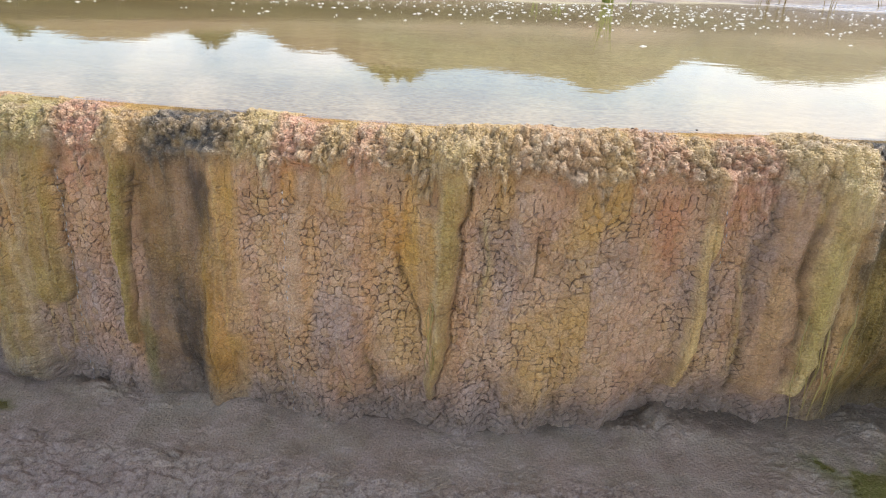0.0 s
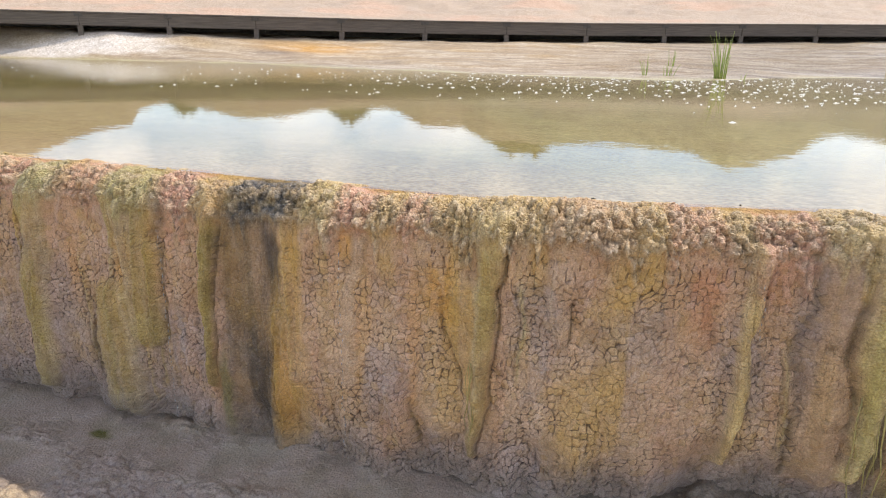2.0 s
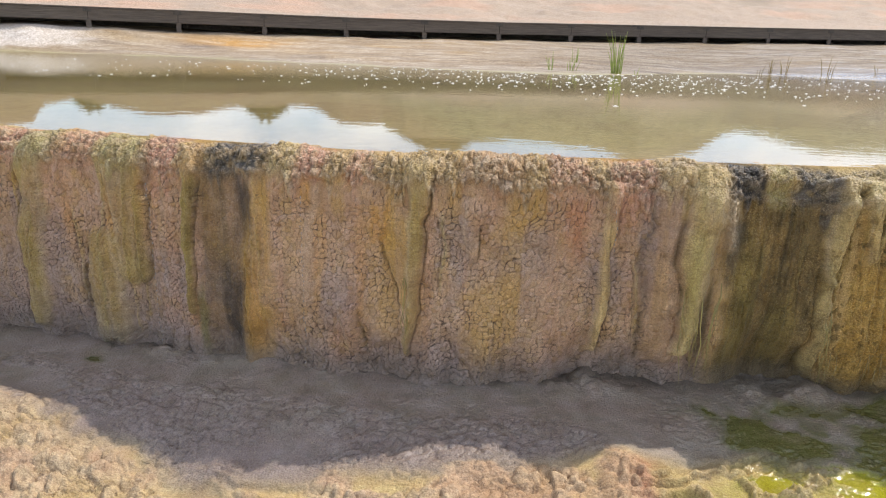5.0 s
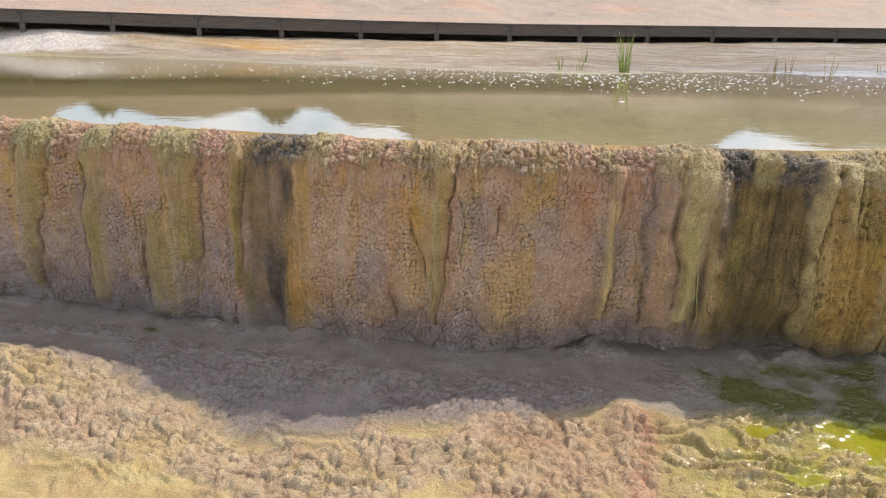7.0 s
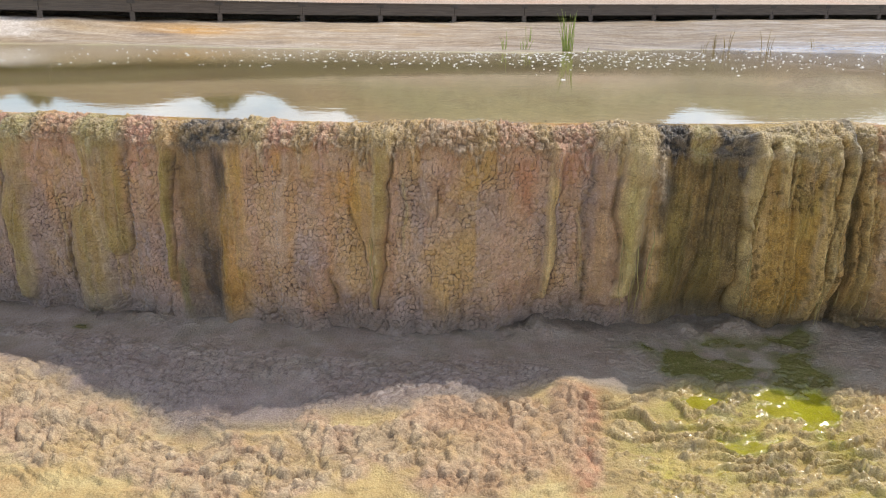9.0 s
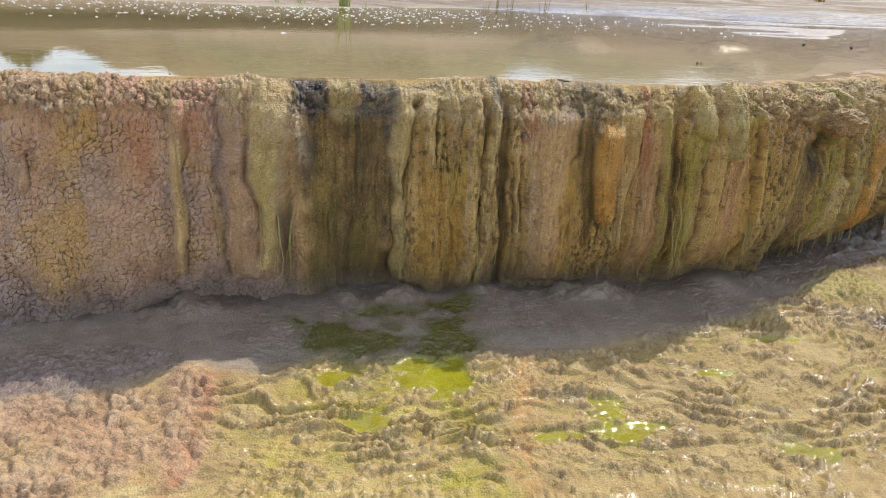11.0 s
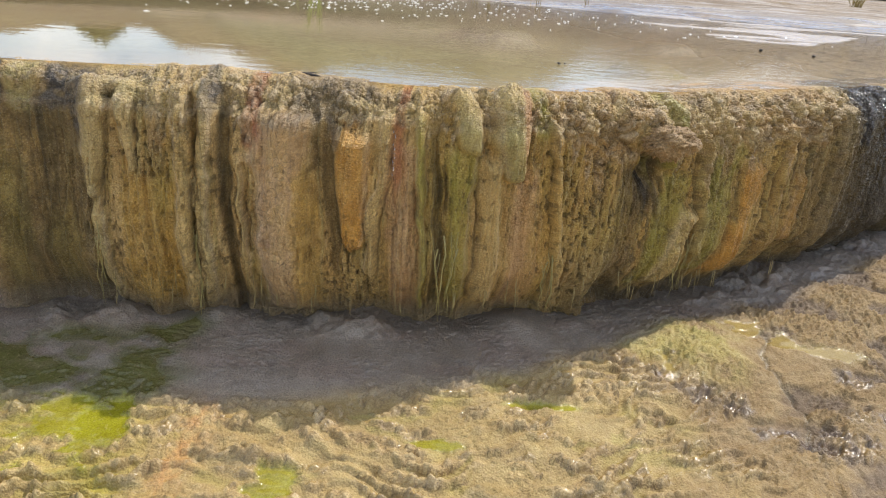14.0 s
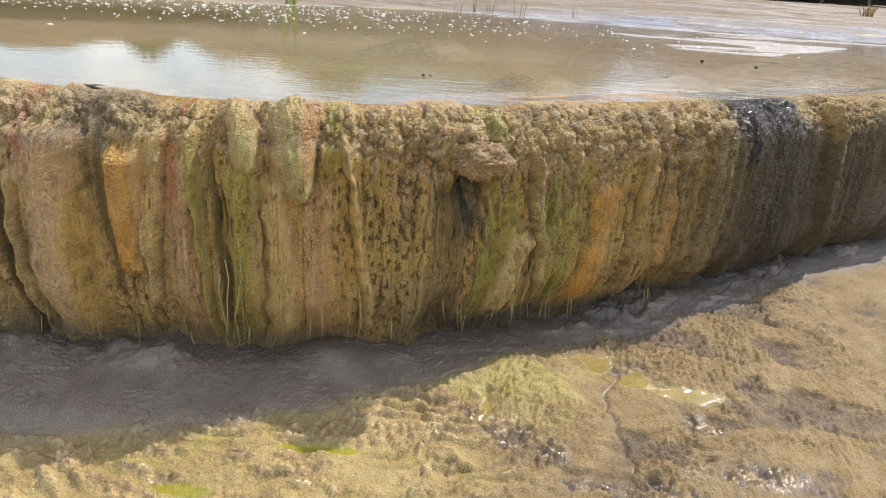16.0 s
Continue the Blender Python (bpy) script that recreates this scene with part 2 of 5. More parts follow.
M_WALL = face_material("travertine_face")
M_GROUND = crust_material("terrace_crust", 120.0, 0.97, 0.05, 0.0055, (0.72, 0.67, 0.60), 1.06)
M_BED = crust_material("pool_bed_silt", 30.0, 0.8, 0.25, 0.006, (0.55, 0.50, 0.42), 1.25)
M_WATER = water_material()
M_TIMBER = plain_material("weathered_timber", (0.065, 0.050, 0.038), (0.15, 0.118, 0.09), 14.0, 0.85, 0.004, (0.15, 1, 5))
# timber darkened for shade under the deck; joint blocks share it
M_TIMBER_DARK = plain_material("shaded_timber", (0.05, 0.042, 0.035), (0.10, 0.085, 0.07), 14.0, 0.9, 0.004)
M_GRASS = plain_material("sedge_green", (0.20, 0.26, 0.04), (0.40, 0.45, 0.10), 9.0, 0.55, 0)
M_DRY_GRASS = plain_material("dry_grass", (0.22, 0.15, 0.05), (0.42, 0.32, 0.12), 9.0, 0.7, 0)
M_FOAM = plain_material("foam_fleck", (0.62, 0.60, 0.54), (0.85, 0.84, 0.80), 40.0, 0.6, 0)
M_NEEDLE = plain_material("conifer_needles", (0.04, 0.06, 0.022), (0.11, 0.13, 0.05), 1.2, 0.8, 0)
M_BARK = plain_material("conifer_bark", (0.06, 0.045, 0.03), (0.14, 0.10, 0.07), 6.0, 0.9, 0)
M_STICK = plain_material("soaked_twig", (0.025, 0.02, 0.018), (0.08, 0.065, 0.05), 60.0, 0.5, 0.002)
M_ALGAE = plain_material("algae_slime", (0.22, 0.185, 0.06), (0.42, 0.34, 0.13), 25.0, 0.4, 0.002)
M_FRINGE = plain_material("fringe_slime", (0.20, 0.15, 0.055), (0.42, 0.32, 0.13), 18.0, 0.5, 0.002)
M_TRICKLE, _n, _l, _b = material("trickling_water")
_b.inputs["Base Color"].default_value = (0.95, 0.97, 1, 1)
_b.inputs["Roughness"].default_value, _b.inputs["Transmission Weight"].default_value, _b.inputs["IOR"].default_value = 0.05, 0.7, 1.33

# ---- mesh helpers ----


def sheet(name, px, py, pz, mat, colour=None, wet=None, flip=False, crackle=None, gap=None):
    """A mesh from a grid of places, with its mineral colour and wetness."""
    nv, nu = px.shape
    me = bpy.data.meshes.new(name)
    me.vertices.add(nu * nv)
    me.vertices.foreach_set("co", np.stack([px, py, pz], -1).astype(np.float32).ravel())
    i = np.arange(nu * nv).reshape(nv, nu)
    quads = np.stack([i[:-1, :-1], i[:-1, 1:], i[1:, 1:], i[1:, :-1]], -1).reshape(-1, 4)
    if flip:
        quads = quads[:, ::-1]
    me.loops.add(quads.size)
    me.loops.foreach_set("vertex_index", quads.astype(np.int32).ravel())
    me.polygons.add(len(quads))
    me.polygons.foreach_set("loop_start", np.arange(0, quads.size, 4, dtype=np.int32))
    me.polygons.foreach_set("use_smooth", np.ones(len(quads), dtype=bool))
    if colour is not None:
        rgba = np.concatenate([colour.reshape(-1, 3), np.ones((nu * nv, 1))], 1).clip(0, 1)
        me.attributes.new("mineral", "FLOAT_COLOR", "POINT").data.foreach_set("color", rgba.astype(np.float32).ravel())
    if wet is not None:
        me.attributes.new("wet", "FLOAT", "POINT").data.foreach_set("value", wet.clip(0, 1).astype(np.float32).ravel())
    if crackle is not None:
        me.attributes.new("crackle", "FLOAT", "POINT").data.foreach_set("value", crackle.clip(0, 1).astype(np.float32).ravel())
    if gap is not None:
        me.attributes.new("gap", "FLOAT", "POINT").data.foreach_set("value", gap.astype(np.float32).ravel())
    me.update(calc_edges=True)
    me.materials.append(mat)
    return new(name, me)


def part(name, bm, mat, parent=None, label=""):
    me = bpy.data.meshes.new(name)
    bm.to_mesh(me)
    bm.free()
    me.materials.append(mat)
    ob = new(name, me)
    if parent:
        ob.parent = parent
    return tagged(ob, label) if label else ob


def empty(name, at=(0, 0, 0), turn=0.0):
    ob = new(name)
    ob.matrix_world = pose(*at, 0, 0, turn)
    return ob


def add_box(bm, lo, hi, bevel=0.0):
    got = bmesh.ops.create_cube(bm, size=1.0)["verts"]
    for v in got:
        v.co = Vector([(l + h) / 2 + c * (h - l) for l, h, c in zip(lo, hi, v.co)])
    if bevel:
        edges = list({e for v in got for e in v.link_edges})
        bmesh.ops.bevel(bm, geom=edges, offset=bevel, segments=1, affect="EDGES")


def add_tube(bm, line, radii, sides=5, flat=1.0):
    """A tapered tube along a line of places."""
    rings = []
    for k, p in enumerate(line):
        d = (line[min(k + 1, len(line) - 1)] - line[max(k - 1, 0)]).normalized()
        a = d.cross(Vector((0.3, 1, 0.1))).normalized()
        b = d.cross(a)
        rings.append([bm.verts.new(p + radii[k] * (a * math.cos(q) + b * flat * math.sin(q))) for q in [2 * math.pi * j / sides for j in range(sides)]])
    for r, s in zip(rings, rings[1:]):
        for j in range(sides):
            bm.faces.new((r[j], r[(j + 1) % sides], s[(j + 1) % sides], s[j]))
    for end in (rings[0][::-1], rings[-1]):
        bm.faces.new(end)
    for f in bm.faces:
        f.smooth = True


# ---- the line of the terrace's edge ----
WATER = 1.692
EDGE = [(-9, 3.6), (-3, 3.32), (-1.5, 3.2), (-0.7, 3.1), (0, 3.04), (0.7, 3.07), (1.3, 3.22), (2.0, 3.22), (2.7, 3.30), (3.4, 3.38), (4, 3.33),
        (4.6, 3.27), (5.4, 3.5), (6, 3.7), (6.6, 4.05), (7.5, 4.5), (8.5, 5.15), (10, 6.1), (14, 8.6)]
_ex = np.arange(-9, 14.01, 0.05)
_ey = np.interp(_ex, [p[0] for p in EDGE], [p[1] for p in EDGE])
_ey = np.convolve(np.pad(_ey, 6, mode="edge"), np.ones(13) / 13, mode="valid")


def edge_y(x):
    return np.interp(x, _ex, _ey)


def edge_normal(x):
    s = (edge_y(x + 0.1) - edge_y(x - 0.1)) / 0.2
    n = np.sqrt(1 + s * s)
    return s / n, -1 / n


COLOURS = {
    "tan": (0.57, 0.40, 0.27), "pink": (0.66, 0.425, 0.32), "salmon": (0.78, 0.45, 0.35), "lilac": (0.42, 0.36, 0.39), "ochre": (0.68, 0.455, 0.125),
    "orange": (0.72, 0.40, 0.09), "olive": (0.46, 0.375, 0.115), "green": (0.22, 0.245, 0.05), "dark": (0.055, 0.049, 0.048), "soot": (0.105, 0.10, 0.098),
    "dusk": (0.125, 0.096, 0.042), "umber": (0.62, 0.41, 0.19), "sand": (0.72, 0.545, 0.42), "cream": (0.74, 0.575, 0.28), "pale": (0.68, 0.57, 0.29),
    "straw": (0.70, 0.50, 0.185), "lime": (0.42, 0.40, 0.085), "bone": (0.80, 0.69, 0.55), "rust": (0.60, 0.235, 0.12), "brown": (0.53, 0.355, 0.12),
    "grey": (0.27, 0.24, 0.225), "moss": (0.52, 0.475, 0.22),
}

# Drapes: place along the edge at top and foot, top, foot, half width at top and foot, how far it stands out, cover, colour.
DRAPES_WEST = [
    (-3.08, -3.24, 1.72, 0.36, 0.16, 0.035, 0.055, 0.65, "olive"), (-2.54, -2.64, 1.72, 0.30, 0.12, 0.06, 0.06, 0.65, "olive"),
    (-1.87, -1.84, 1.72, 0.70, 0.16, 0.10, 0.035, 0.55, "olive"), (-2.05, -2.06, 1.08, 0.24, 0.11, 0.15, 0.05, 0.5, "olive"),
    (-1.38, -1.42, 1.72, 0.52, 0.055, 0.02, 0.045, 0.8, "olive"), (-1.15, -1.12, 1.68, 0.15, 0.19, 0.19, -0.02, 0.55, "dusk"),
    (-0.88, -0.95, 1.60, 0.15, 0.10, 0.11, 0.012, 0.45, "ochre"), (-0.53, -0.57, 1.50, 0.70, 0.03, 0.045, 0.012, 0.75, "sand"),
]
DRAPES_MID = [
    (0.0, 0.09, 1.36, 0.75, 0.11, 0.035, 0.03, 0.55, "ochre"), (0.16, 0.11, 1.70, 0.42, 0.085, 0.018, 0.05, 0.6, "olive"),
    (-0.30, -0.26, 0.78, 0.38, 0.05, 0.05, 0.045, 0.1, "tan"), (0.485, 0.485, 1.45, 1.08, 0.06, 0.035, 0.035, 0.15, "tan"),
    (1.33, 1.26, 1.60, 0.45, 0.05, 0.028, 0.065, 0.75, "cream"), (1.72, 1.69, 1.72, 0.40, 0.13, 0.11, 0.05, 0.55, "tan"),
    (1.87, 1.82, 1.72, 0.50, 0.10, 0.06, 0.10, 0.9, "pale"),
]
DRAPES_EAST = [
    (2.35, 2.34, 1.66, 0.18, 0.27, 0.31, -0.075, 0.82, "dusk"), (2.69, 2.66, 1.70, 1.00, 0.08, 0.03, 0.065, 0.9, "pale"),
    (2.66, 2.69, 1.05, 0.30, 0.025, 0.05, 0.045, 0.7, "pale"), (2.84, 2.85, 1.70, 1.15, 0.05, 0.025, 0.035, 0.55, "pale"),
    (2.97, 2.97, 1.15, 0.25, 0.19, 0.21, 0.015, 0.8, "ochre"), (2.98, 3.00, 1.66, 1.15, 0.05, 0.03, 0.03, 0.4, "tan"),
    (3.15, 3.14, 1.66, 0.30, 0.05, 0.05, 0.055, 0.55, "cream"), (3.26, 3.24, 1.68, 0.30, 0.04, 0.035, 0.045, 0.6, "pale"),
    (3.35, 3.40, 1.72, 0.20, 0.032, 0.024, -0.06, 0.85, "dusk"), (3.44, 3.48, 1.25, 0.30, 0.02, 0.014, 0.035, 0.7, "cream"),
]
DRAPES_OVALS = [
    (3.66, 3.68, 1.54, 0.30, 0.15, 0.17, 0.055, 0.35, "pink"), (3.82, 3.82, 1.20, 0.30, 0.06, 0.08, 0.02, 0.7, "ochre"),
    (3.89, 4.00, 1.68, 0.55, 0.075, 0.015, -0.035, 0.65, "dusk"), (4.06, 4.08, 1.44, 0.76, 0.11, 0.055, 0.055, 0.8, "orange"),
    (4.25, 4.16, 1.60, 0.60, 0.035, 0.03, 0.045, 0.65, "cream"), (4.35, 4.38, 1.40, 0.30, 0.09, 0.10, 0.02, 0.4, "pink"),
    (4.44, 4.50, 1.60, 0.35, 0.025, 0.018, 0.05, 0.75, "lime"), (4.53, 4.58, 1.55, 0.35, 0.024, 0.028, -0.04, 0.75, "dusk"),
    (4.66, 4.73, 1.76, 1.38, 0.08, 0.055, 0.07, 0.85, "moss"), (4.68, 4.70, 1.40, 0.40, 0.075, 0.05, 0.03, 0.75, "lime"),
]
DRAPES_FAR = [
    (4.92, 4.97, 1.78, 1.22, 0.12, 0.08, 0.085, 0.85, "moss"), (4.84, 4.89, 1.34, 0.40, 0.055, 0.06, 0.055, 0.5, "cream"),
    (5.07, 5.12, 1.30, 0.30, 0.08, 0.08, 0.02, 0.4, "pink"), (5.18, 5.38, 1.55, 0.40, 0.02, 0.03, 0.045, 0.6, "cream"),
    (5.78, 5.72, 1.30, 0.30, 0.11, 0.14, -0.03, 0.45, "dusk"), (6.10, 6.02, 1.22, 0.42, 0.09, 0.10, 0.0, 0.7, "lime"),
    (6.20, 6.10, 0.98, 0.42, 0.055, 0.06, 0.05, 0.75, "cream"), (6.22, 6.36, 1.48, 0.50, 0.028, 0.03, 0.045, 0.6, "moss"),
    (6.45, 6.42, 1.42, 0.45, 0.14, 0.10, 0.01, 0.65, "lime"), (6.74, 6.64, 1.24, 0.42, 0.085, 0.08, 0.03, 0.95, "orange"),
]
DRAPES_END = [
    (7.24, 7.20, 1.12, 0.60, 0.035, 0.05, 0.03, 0.7, "orange"), (7.00, 6.95, 1.50, 0.50, 0.05, 0.04, 0.035, 0.4, "brown"),
    (7.55, 7.50, 1.60, 0.50, 0.07, 0.06, 0.045, 0.4, "cream"), (8.00, 8.30, 1.80, 0.55, 0.30, 0.30, 0.015, 0.85, "dark"),
    (8.60, 8.70, 1.70, 0.40, 0.08, 0.06, 0.05, 0.4, "brown"), (6.02, 6.00, 1.74, 1.25, 0.05, 0.03, 0.055, 0.7, "lime"),
]
DRAPES = DRAPES_WEST + DRAPES_MID + DRAPES_EAST + DRAPES_OVALS + DRAPES_FAR + DRAPES_END
# Stains: place, top, foot, half width, cover, colour.
STAINS = [
    (-1.64, 1.50, 1.30, 0.05, 0.5, "salmon"), (-1.02, 1.52, 1.20, 0.06, 0.8, "dark"), (-1.13, 0.86, 0.28, 0.10, 0.8, "dark"), (-1.36, 0.68, 0.2, 0.05, 0.6, "green"),
    (-0.57, 1.55, 1.40, 0.05, 0.7, "orange"), (-0.08, 1.42, 1.15, 0.08, 0.6, "orange"), (1.12, 1.50, 1.10, 0.09, 0.5, "rust"), (1.42, 1.56, 1.30, 0.10, 0.6, "salmon"),
    (1.55, 1.5, 0.9, 0.06, 0.5, "lilac"), (-0.96, 0.9, 0.2, 0.07, 0.45, "orange"), (0.62, 1.0, 0.4, 0.16, 0.45, "ochre"), (1.84, 1.30, 0.70, 0.06, 0.4, "lime"),
    (0.85, 1.28, 1.0, 0.25, 0.35, "lilac"), (-2.16, 0.26, 0.14, 0.07, 0.9, "green"), (-2.45, 1.2, 0.7, 0.12, 0.5, "lilac"),
]
# the dark entry at 5.90 paints shade under the jutting shelf
STAINS_AND_SHADE_EAST = [
    (3.56, 1.62, 1.38, 0.05, 0.75, "rust"), (4.32, 1.55, 1.15, 0.04, 0.7, "rust"), (4.05, 1.58, 1.42, 0.06, 0.8, "orange"), (5.90, 1.36, 1.0, 0.09, 0.95, "dark"),
    (5.2, 1.2, 0.3, 0.12, 0.4, "ochre"), (2.10, 1.40, 1.1, 0.06, 0.6, "soot"), (2.2, 1.2, 0.4, 0.10, 0.5, "olive"), (1.95, 1.0, 0.30, 0.06, 0.85, "dusk"),
    (5.62, 0.75, 0.35, 0.3, 0.4, "grey"), (2.45, 0.9, 0.35, 0.12, 0.4, "olive"), (5.6, 1.1, 0.4, 0.2, 0.35, "olive"), (3.05, 1.30, 0.9, 0.07, 0.6, "olive"),
]
# Crust on the lip: place, half width, cover, colour.
LIP = [
    (-3.4, 0.12, 0.7, "salmon"), (-3.08, 0.17, 0.85, "moss"), (-2.78, 0.10, 0.8, "salmon"), (-2.55, 0.12, 0.85, "moss"), (-2.22, 0.16, 0.7, "salmon"), (-1.90, 0.15, 0.8, "moss"),
    (-1.57, 0.10, 0.9, "salmon"), (-1.37, 0.07, 0.8, "umber"), (-1.07, 0.21, 1.0, "soot"), (-0.75, 0.10, 0.7, "pale"), (-0.54, 0.10, 0.85, "salmon"), (-0.22, 0.08, 0.7, "salmon"),
    (0.12, 0.14, 0.6, "cream"), (0.62, 0.22, 0.45, "pink"), (1.05, 0.14, 0.65, "salmon"), (1.45, 0.13, 0.75, "salmon"), (1.76, 0.17, 0.7, "cream"), (2.13, 0.12, 1.0, "dark"),
    (2.33, 0.08, 0.8, "moss"), (2.55, 0.13, 1.0, "soot"), (2.88, 0.19, 0.7, "pale"), (3.31, 0.05, 0.95, "soot"), (3.53, 0.05, 0.75, "rust"),
]
LIP_EAST = [
    (3.98, 0.22, 0.6, "soot"), (4.34, 0.03, 0.8, "rust"), (4.55, 0.08, 0.5, "brown"), (5.02, 0.05, 0.5, "rust"), (5.14, 0.05, 0.85, "lime"), (5.45, 0.25, 0.7, "umber"),
    (6.02, 0.09, 0.75, "lime"), (5.75, 0.16, 0.6, "umber"), (6.5, 0.35, 0.65, "umber"), (7.15, 0.30, 0.75, "umber"), (7.98, 0.34, 1.0, "dark"), (8.8, 0.35, 0.7, "brown"),
]


def build_wall():
    """The travertine face with its cracked crust, drapes and crumbly lip, as one sheet."""
    xs = np.concatenate([np.arange(-5.5, -3.3, 0.016), np.arange(-3.3, 6.6, 0.0052), np.arange(6.6, 9.2, 0.0075), np.arange(9.2, 13.01, 0.03)])
    # the section: face, rounded lip, wet top, bed behind it
    face = np.arange(0.02, 1.43, 0.0056)
    arc = np.linspace(0, 1, 52)[1:]
    top = np.linspace(0, 1, 34)[1:]
    wide = 0.05 + 0.24 * step(5.0, 7.2, xs)
    nv, nf, na = len(face) + len(arc) + len(top), len(face), len(arc)
    X = np.repeat(xs[None], nv, 0)
    Z, B, NZ = np.zeros_like(X), np.zeros_like(X), np.zeros_like(X)
    Z[:nf] = face[:, None]
    hang = 0.07 * fbm(xs * 9, 0 * xs, 56, 3)[None]
    under = 0.07 + 0.08 * step(0.2, 1.3, xs) + 0.06 * step(3.6, 4.8, xs) + 0.03 * step(-2.4, -3.0, xs) + 0.07 * fbm(xs * 5, 0 * xs, 55, 2)
    B[:nf] = step(0.70, 0.26, face[:, None] + hang) * np.clip(under, 0.0, 0.3)[None]
    a = (arc * math.pi / 2)[:, None]
    power = 1 / (1 + 0.5 * step(2.2, 1.2, xs))[None]              # a squarer shoulder in the west
    Z[nf:nf + na], B[nf:nf + na], NZ[nf:nf + na] = 1.430 + 0.262 * np.sin(a)**power, 0.27 * (1 - np.maximum(np.cos(a), 0)**power), np.sin(a)
    t = top[:, None]
    B[nf + na:] = 0.27 + t * (wide[None] + 0.35)
    edge = B[nf + na:] - 0.27 - wide[None]
    Z[nf + na:] = 1.692 + 0.006 * np.clip((B[nf + na:] - 0.27) / wide[None], 0, 1) - 0.26 * np.clip(edge, 0, 1)
    NZ[nf + na:] = 1.0
    V = Z + 0.6 * B * (NZ > 0)                                    # a running height, on over the lip
    S = X + 0.05 * fbm(X * 1.3, V * 0.9, 5, 3)
    east, far = step(2.0, 3.0, X), step(5.0, 5.7, X)
    west = 1 - step(1.95, 2.15, X)
    calm = step(1.62, 1.45, V)
    n1, n2, n3 = fbm(S * 3.5, V * 0.8, 61, 4), fbm(X * 6, V * 5, 71, 4), fbm(X * 2.2, V * 2.0, 67, 3)
    # upright flutes and bulges
    D = 0.045 * fbm(S * 2.3, V * 0.35, 11, 2) + (0.026 + 0.008 * east) * fbm(S * 7.5, V * 0.6, 21, 3) + 0.010 * fbm(S * 19, V * 1.6, 31, 2)
    D += 0.010 * (1 - west) * fbm(S * 38, V * 1.8, 41, 3) + 0.006 * fbm(X * 30, V * 26, 42, 3)
    # base colours by stretch
    lay = lambda C, m, key: C + (np.array(COLOURS[key]) - C) * np.clip(m, 0, 1)[..., None]
    C = np.array(COLOURS["tan"]) * np.ones(X.shape + (1,))
    C = lay(C, step(-0.1, 0.5, n1) * 0.5, "pink")
    C = lay(C, step(0.0, 0.6, n2) * 0.45, "ochre")
    # light bounced onto the lower west face is put into the colour
    C = lay(C, west * step(1.45, 0.95, V) * step(-0.4, 0.4, n3) * 0.75, "sand")
    C = lay(C, west * step(1.25, 0.6, V) * step(-0.9, -1.8, X) * 0.7, "lilac")
    C = lay(C, west * step(0.05, 0.5, fbm(X * 3, V * 2.4, 81, 4)) * 0.6, "lilac")
    runs = fbm(S * 8, V * 0.55, 87, 3)
    C = lay(C, west * step(0.08, 0.5, runs) * step(0.25, 0.9, V) * 0.55, "ochre")
    C = lay(C, west * step(-0.1, -0.42, runs) * 0.4, "pink")
    C = lay(C, west * step(0.2, 0.55, fbm(S * 6 + 3, V * 0.7, 89, 3)) * step(1.6, 1.2, V) * 0.3, "orange")
    C = lay(C, west * step(0.60, 0.34, V + 0.10 * n1) * 0.65, "lilac")
    C = lay(C, (1 - west) * 0.75, "straw")
    C = lay(C, (1 - west) * step(-0.1, 0.4, n1) * 0.5, "ochre")
    C = lay(C, (1 - west) * step(0.0, 0.45, fbm(S * 6, V * 0.6, 82, 3)) * 0.55, "cream")
    C = lay(C, (1 - west) * step(-0.05, -0.45, fbm(S * 6, V * 0.6, 82, 3)) * 0.5, "olive")
    C = lay(C, far * step(1.45, 1.25, V) * 0.75, "brown")
    C = lay(C, far * step(0.0, 0.45, fbm(S * 9, V * 0.8, 83, 3)) * 0.6, "dusk")
    C = lay(C, far * step(0.1, 0.5, fbm(S * 13, V * 0.9, 86, 3)) * 0.4, "straw")
    # fine hanging streaks on the slimy stretches
    hair = fbm(X * 52 + 2.5 * fbm(X * 2.5, V * 1.6, 84, 2), V * 1.5, 85, 3)
    thin = (1 - west) * calm * step(7.8, 7.2, X)
    D += thin * 0.005 * hair
    C = lay(C, thin * step(0.15, 0.5, hair) * 0.3, "cream")
    C = lay(C, thin * step(-0.2, -0.5, hair) * 0.3 * step(-0.4, 0.2, n2), "dusk")
    slick = np.zeros_like(X)                                # where algae or flow covers the crackle
    stripes = fbm(X * 30, V * 1.3, 14, 3)
    ribs = np.sin(V * 300 + 7 * fbm(X * 9, V * 5, 16, 3)) * step(-0.3, 0.4, fbm(X * 6, V * 3, 18, 2))
    edgy = 0.22 * fbm(X * 20, V * 5, 7, 3)
    XW = X + 0.022 * fbm(X * 3.5, V * 3.5, 111, 2) + 0.010 * fbm(X * 14, V * 9, 112, 3)
    patchy = np.clip(1.0 + 0.5 * fbm(X * 9, V * 7, 113, 4), 0.6, 1)
    # thin strands that hang down the slimy stretches
    for count, seed, part_on, lift in ((21, 401, 0.50, 0.015), (41, 411, 0.62, 0.009)):
        row = XW * count + 1.3 * fbm(X * 2.5, V * 1.4, seed, 2) + 0.25 * fbm(X * 9, V * 5, seed + 1, 2)
        ri = np.floor(row).astype(np.int32)
        r0, r1, r2, r3 = (lattice(ri, 0 * ri + 3 * j, seed + 2) for j in range(4))
        top_at, end = 1.68 - 0.75 * r0**1.5, 0.30 + 0.9 * r1**2
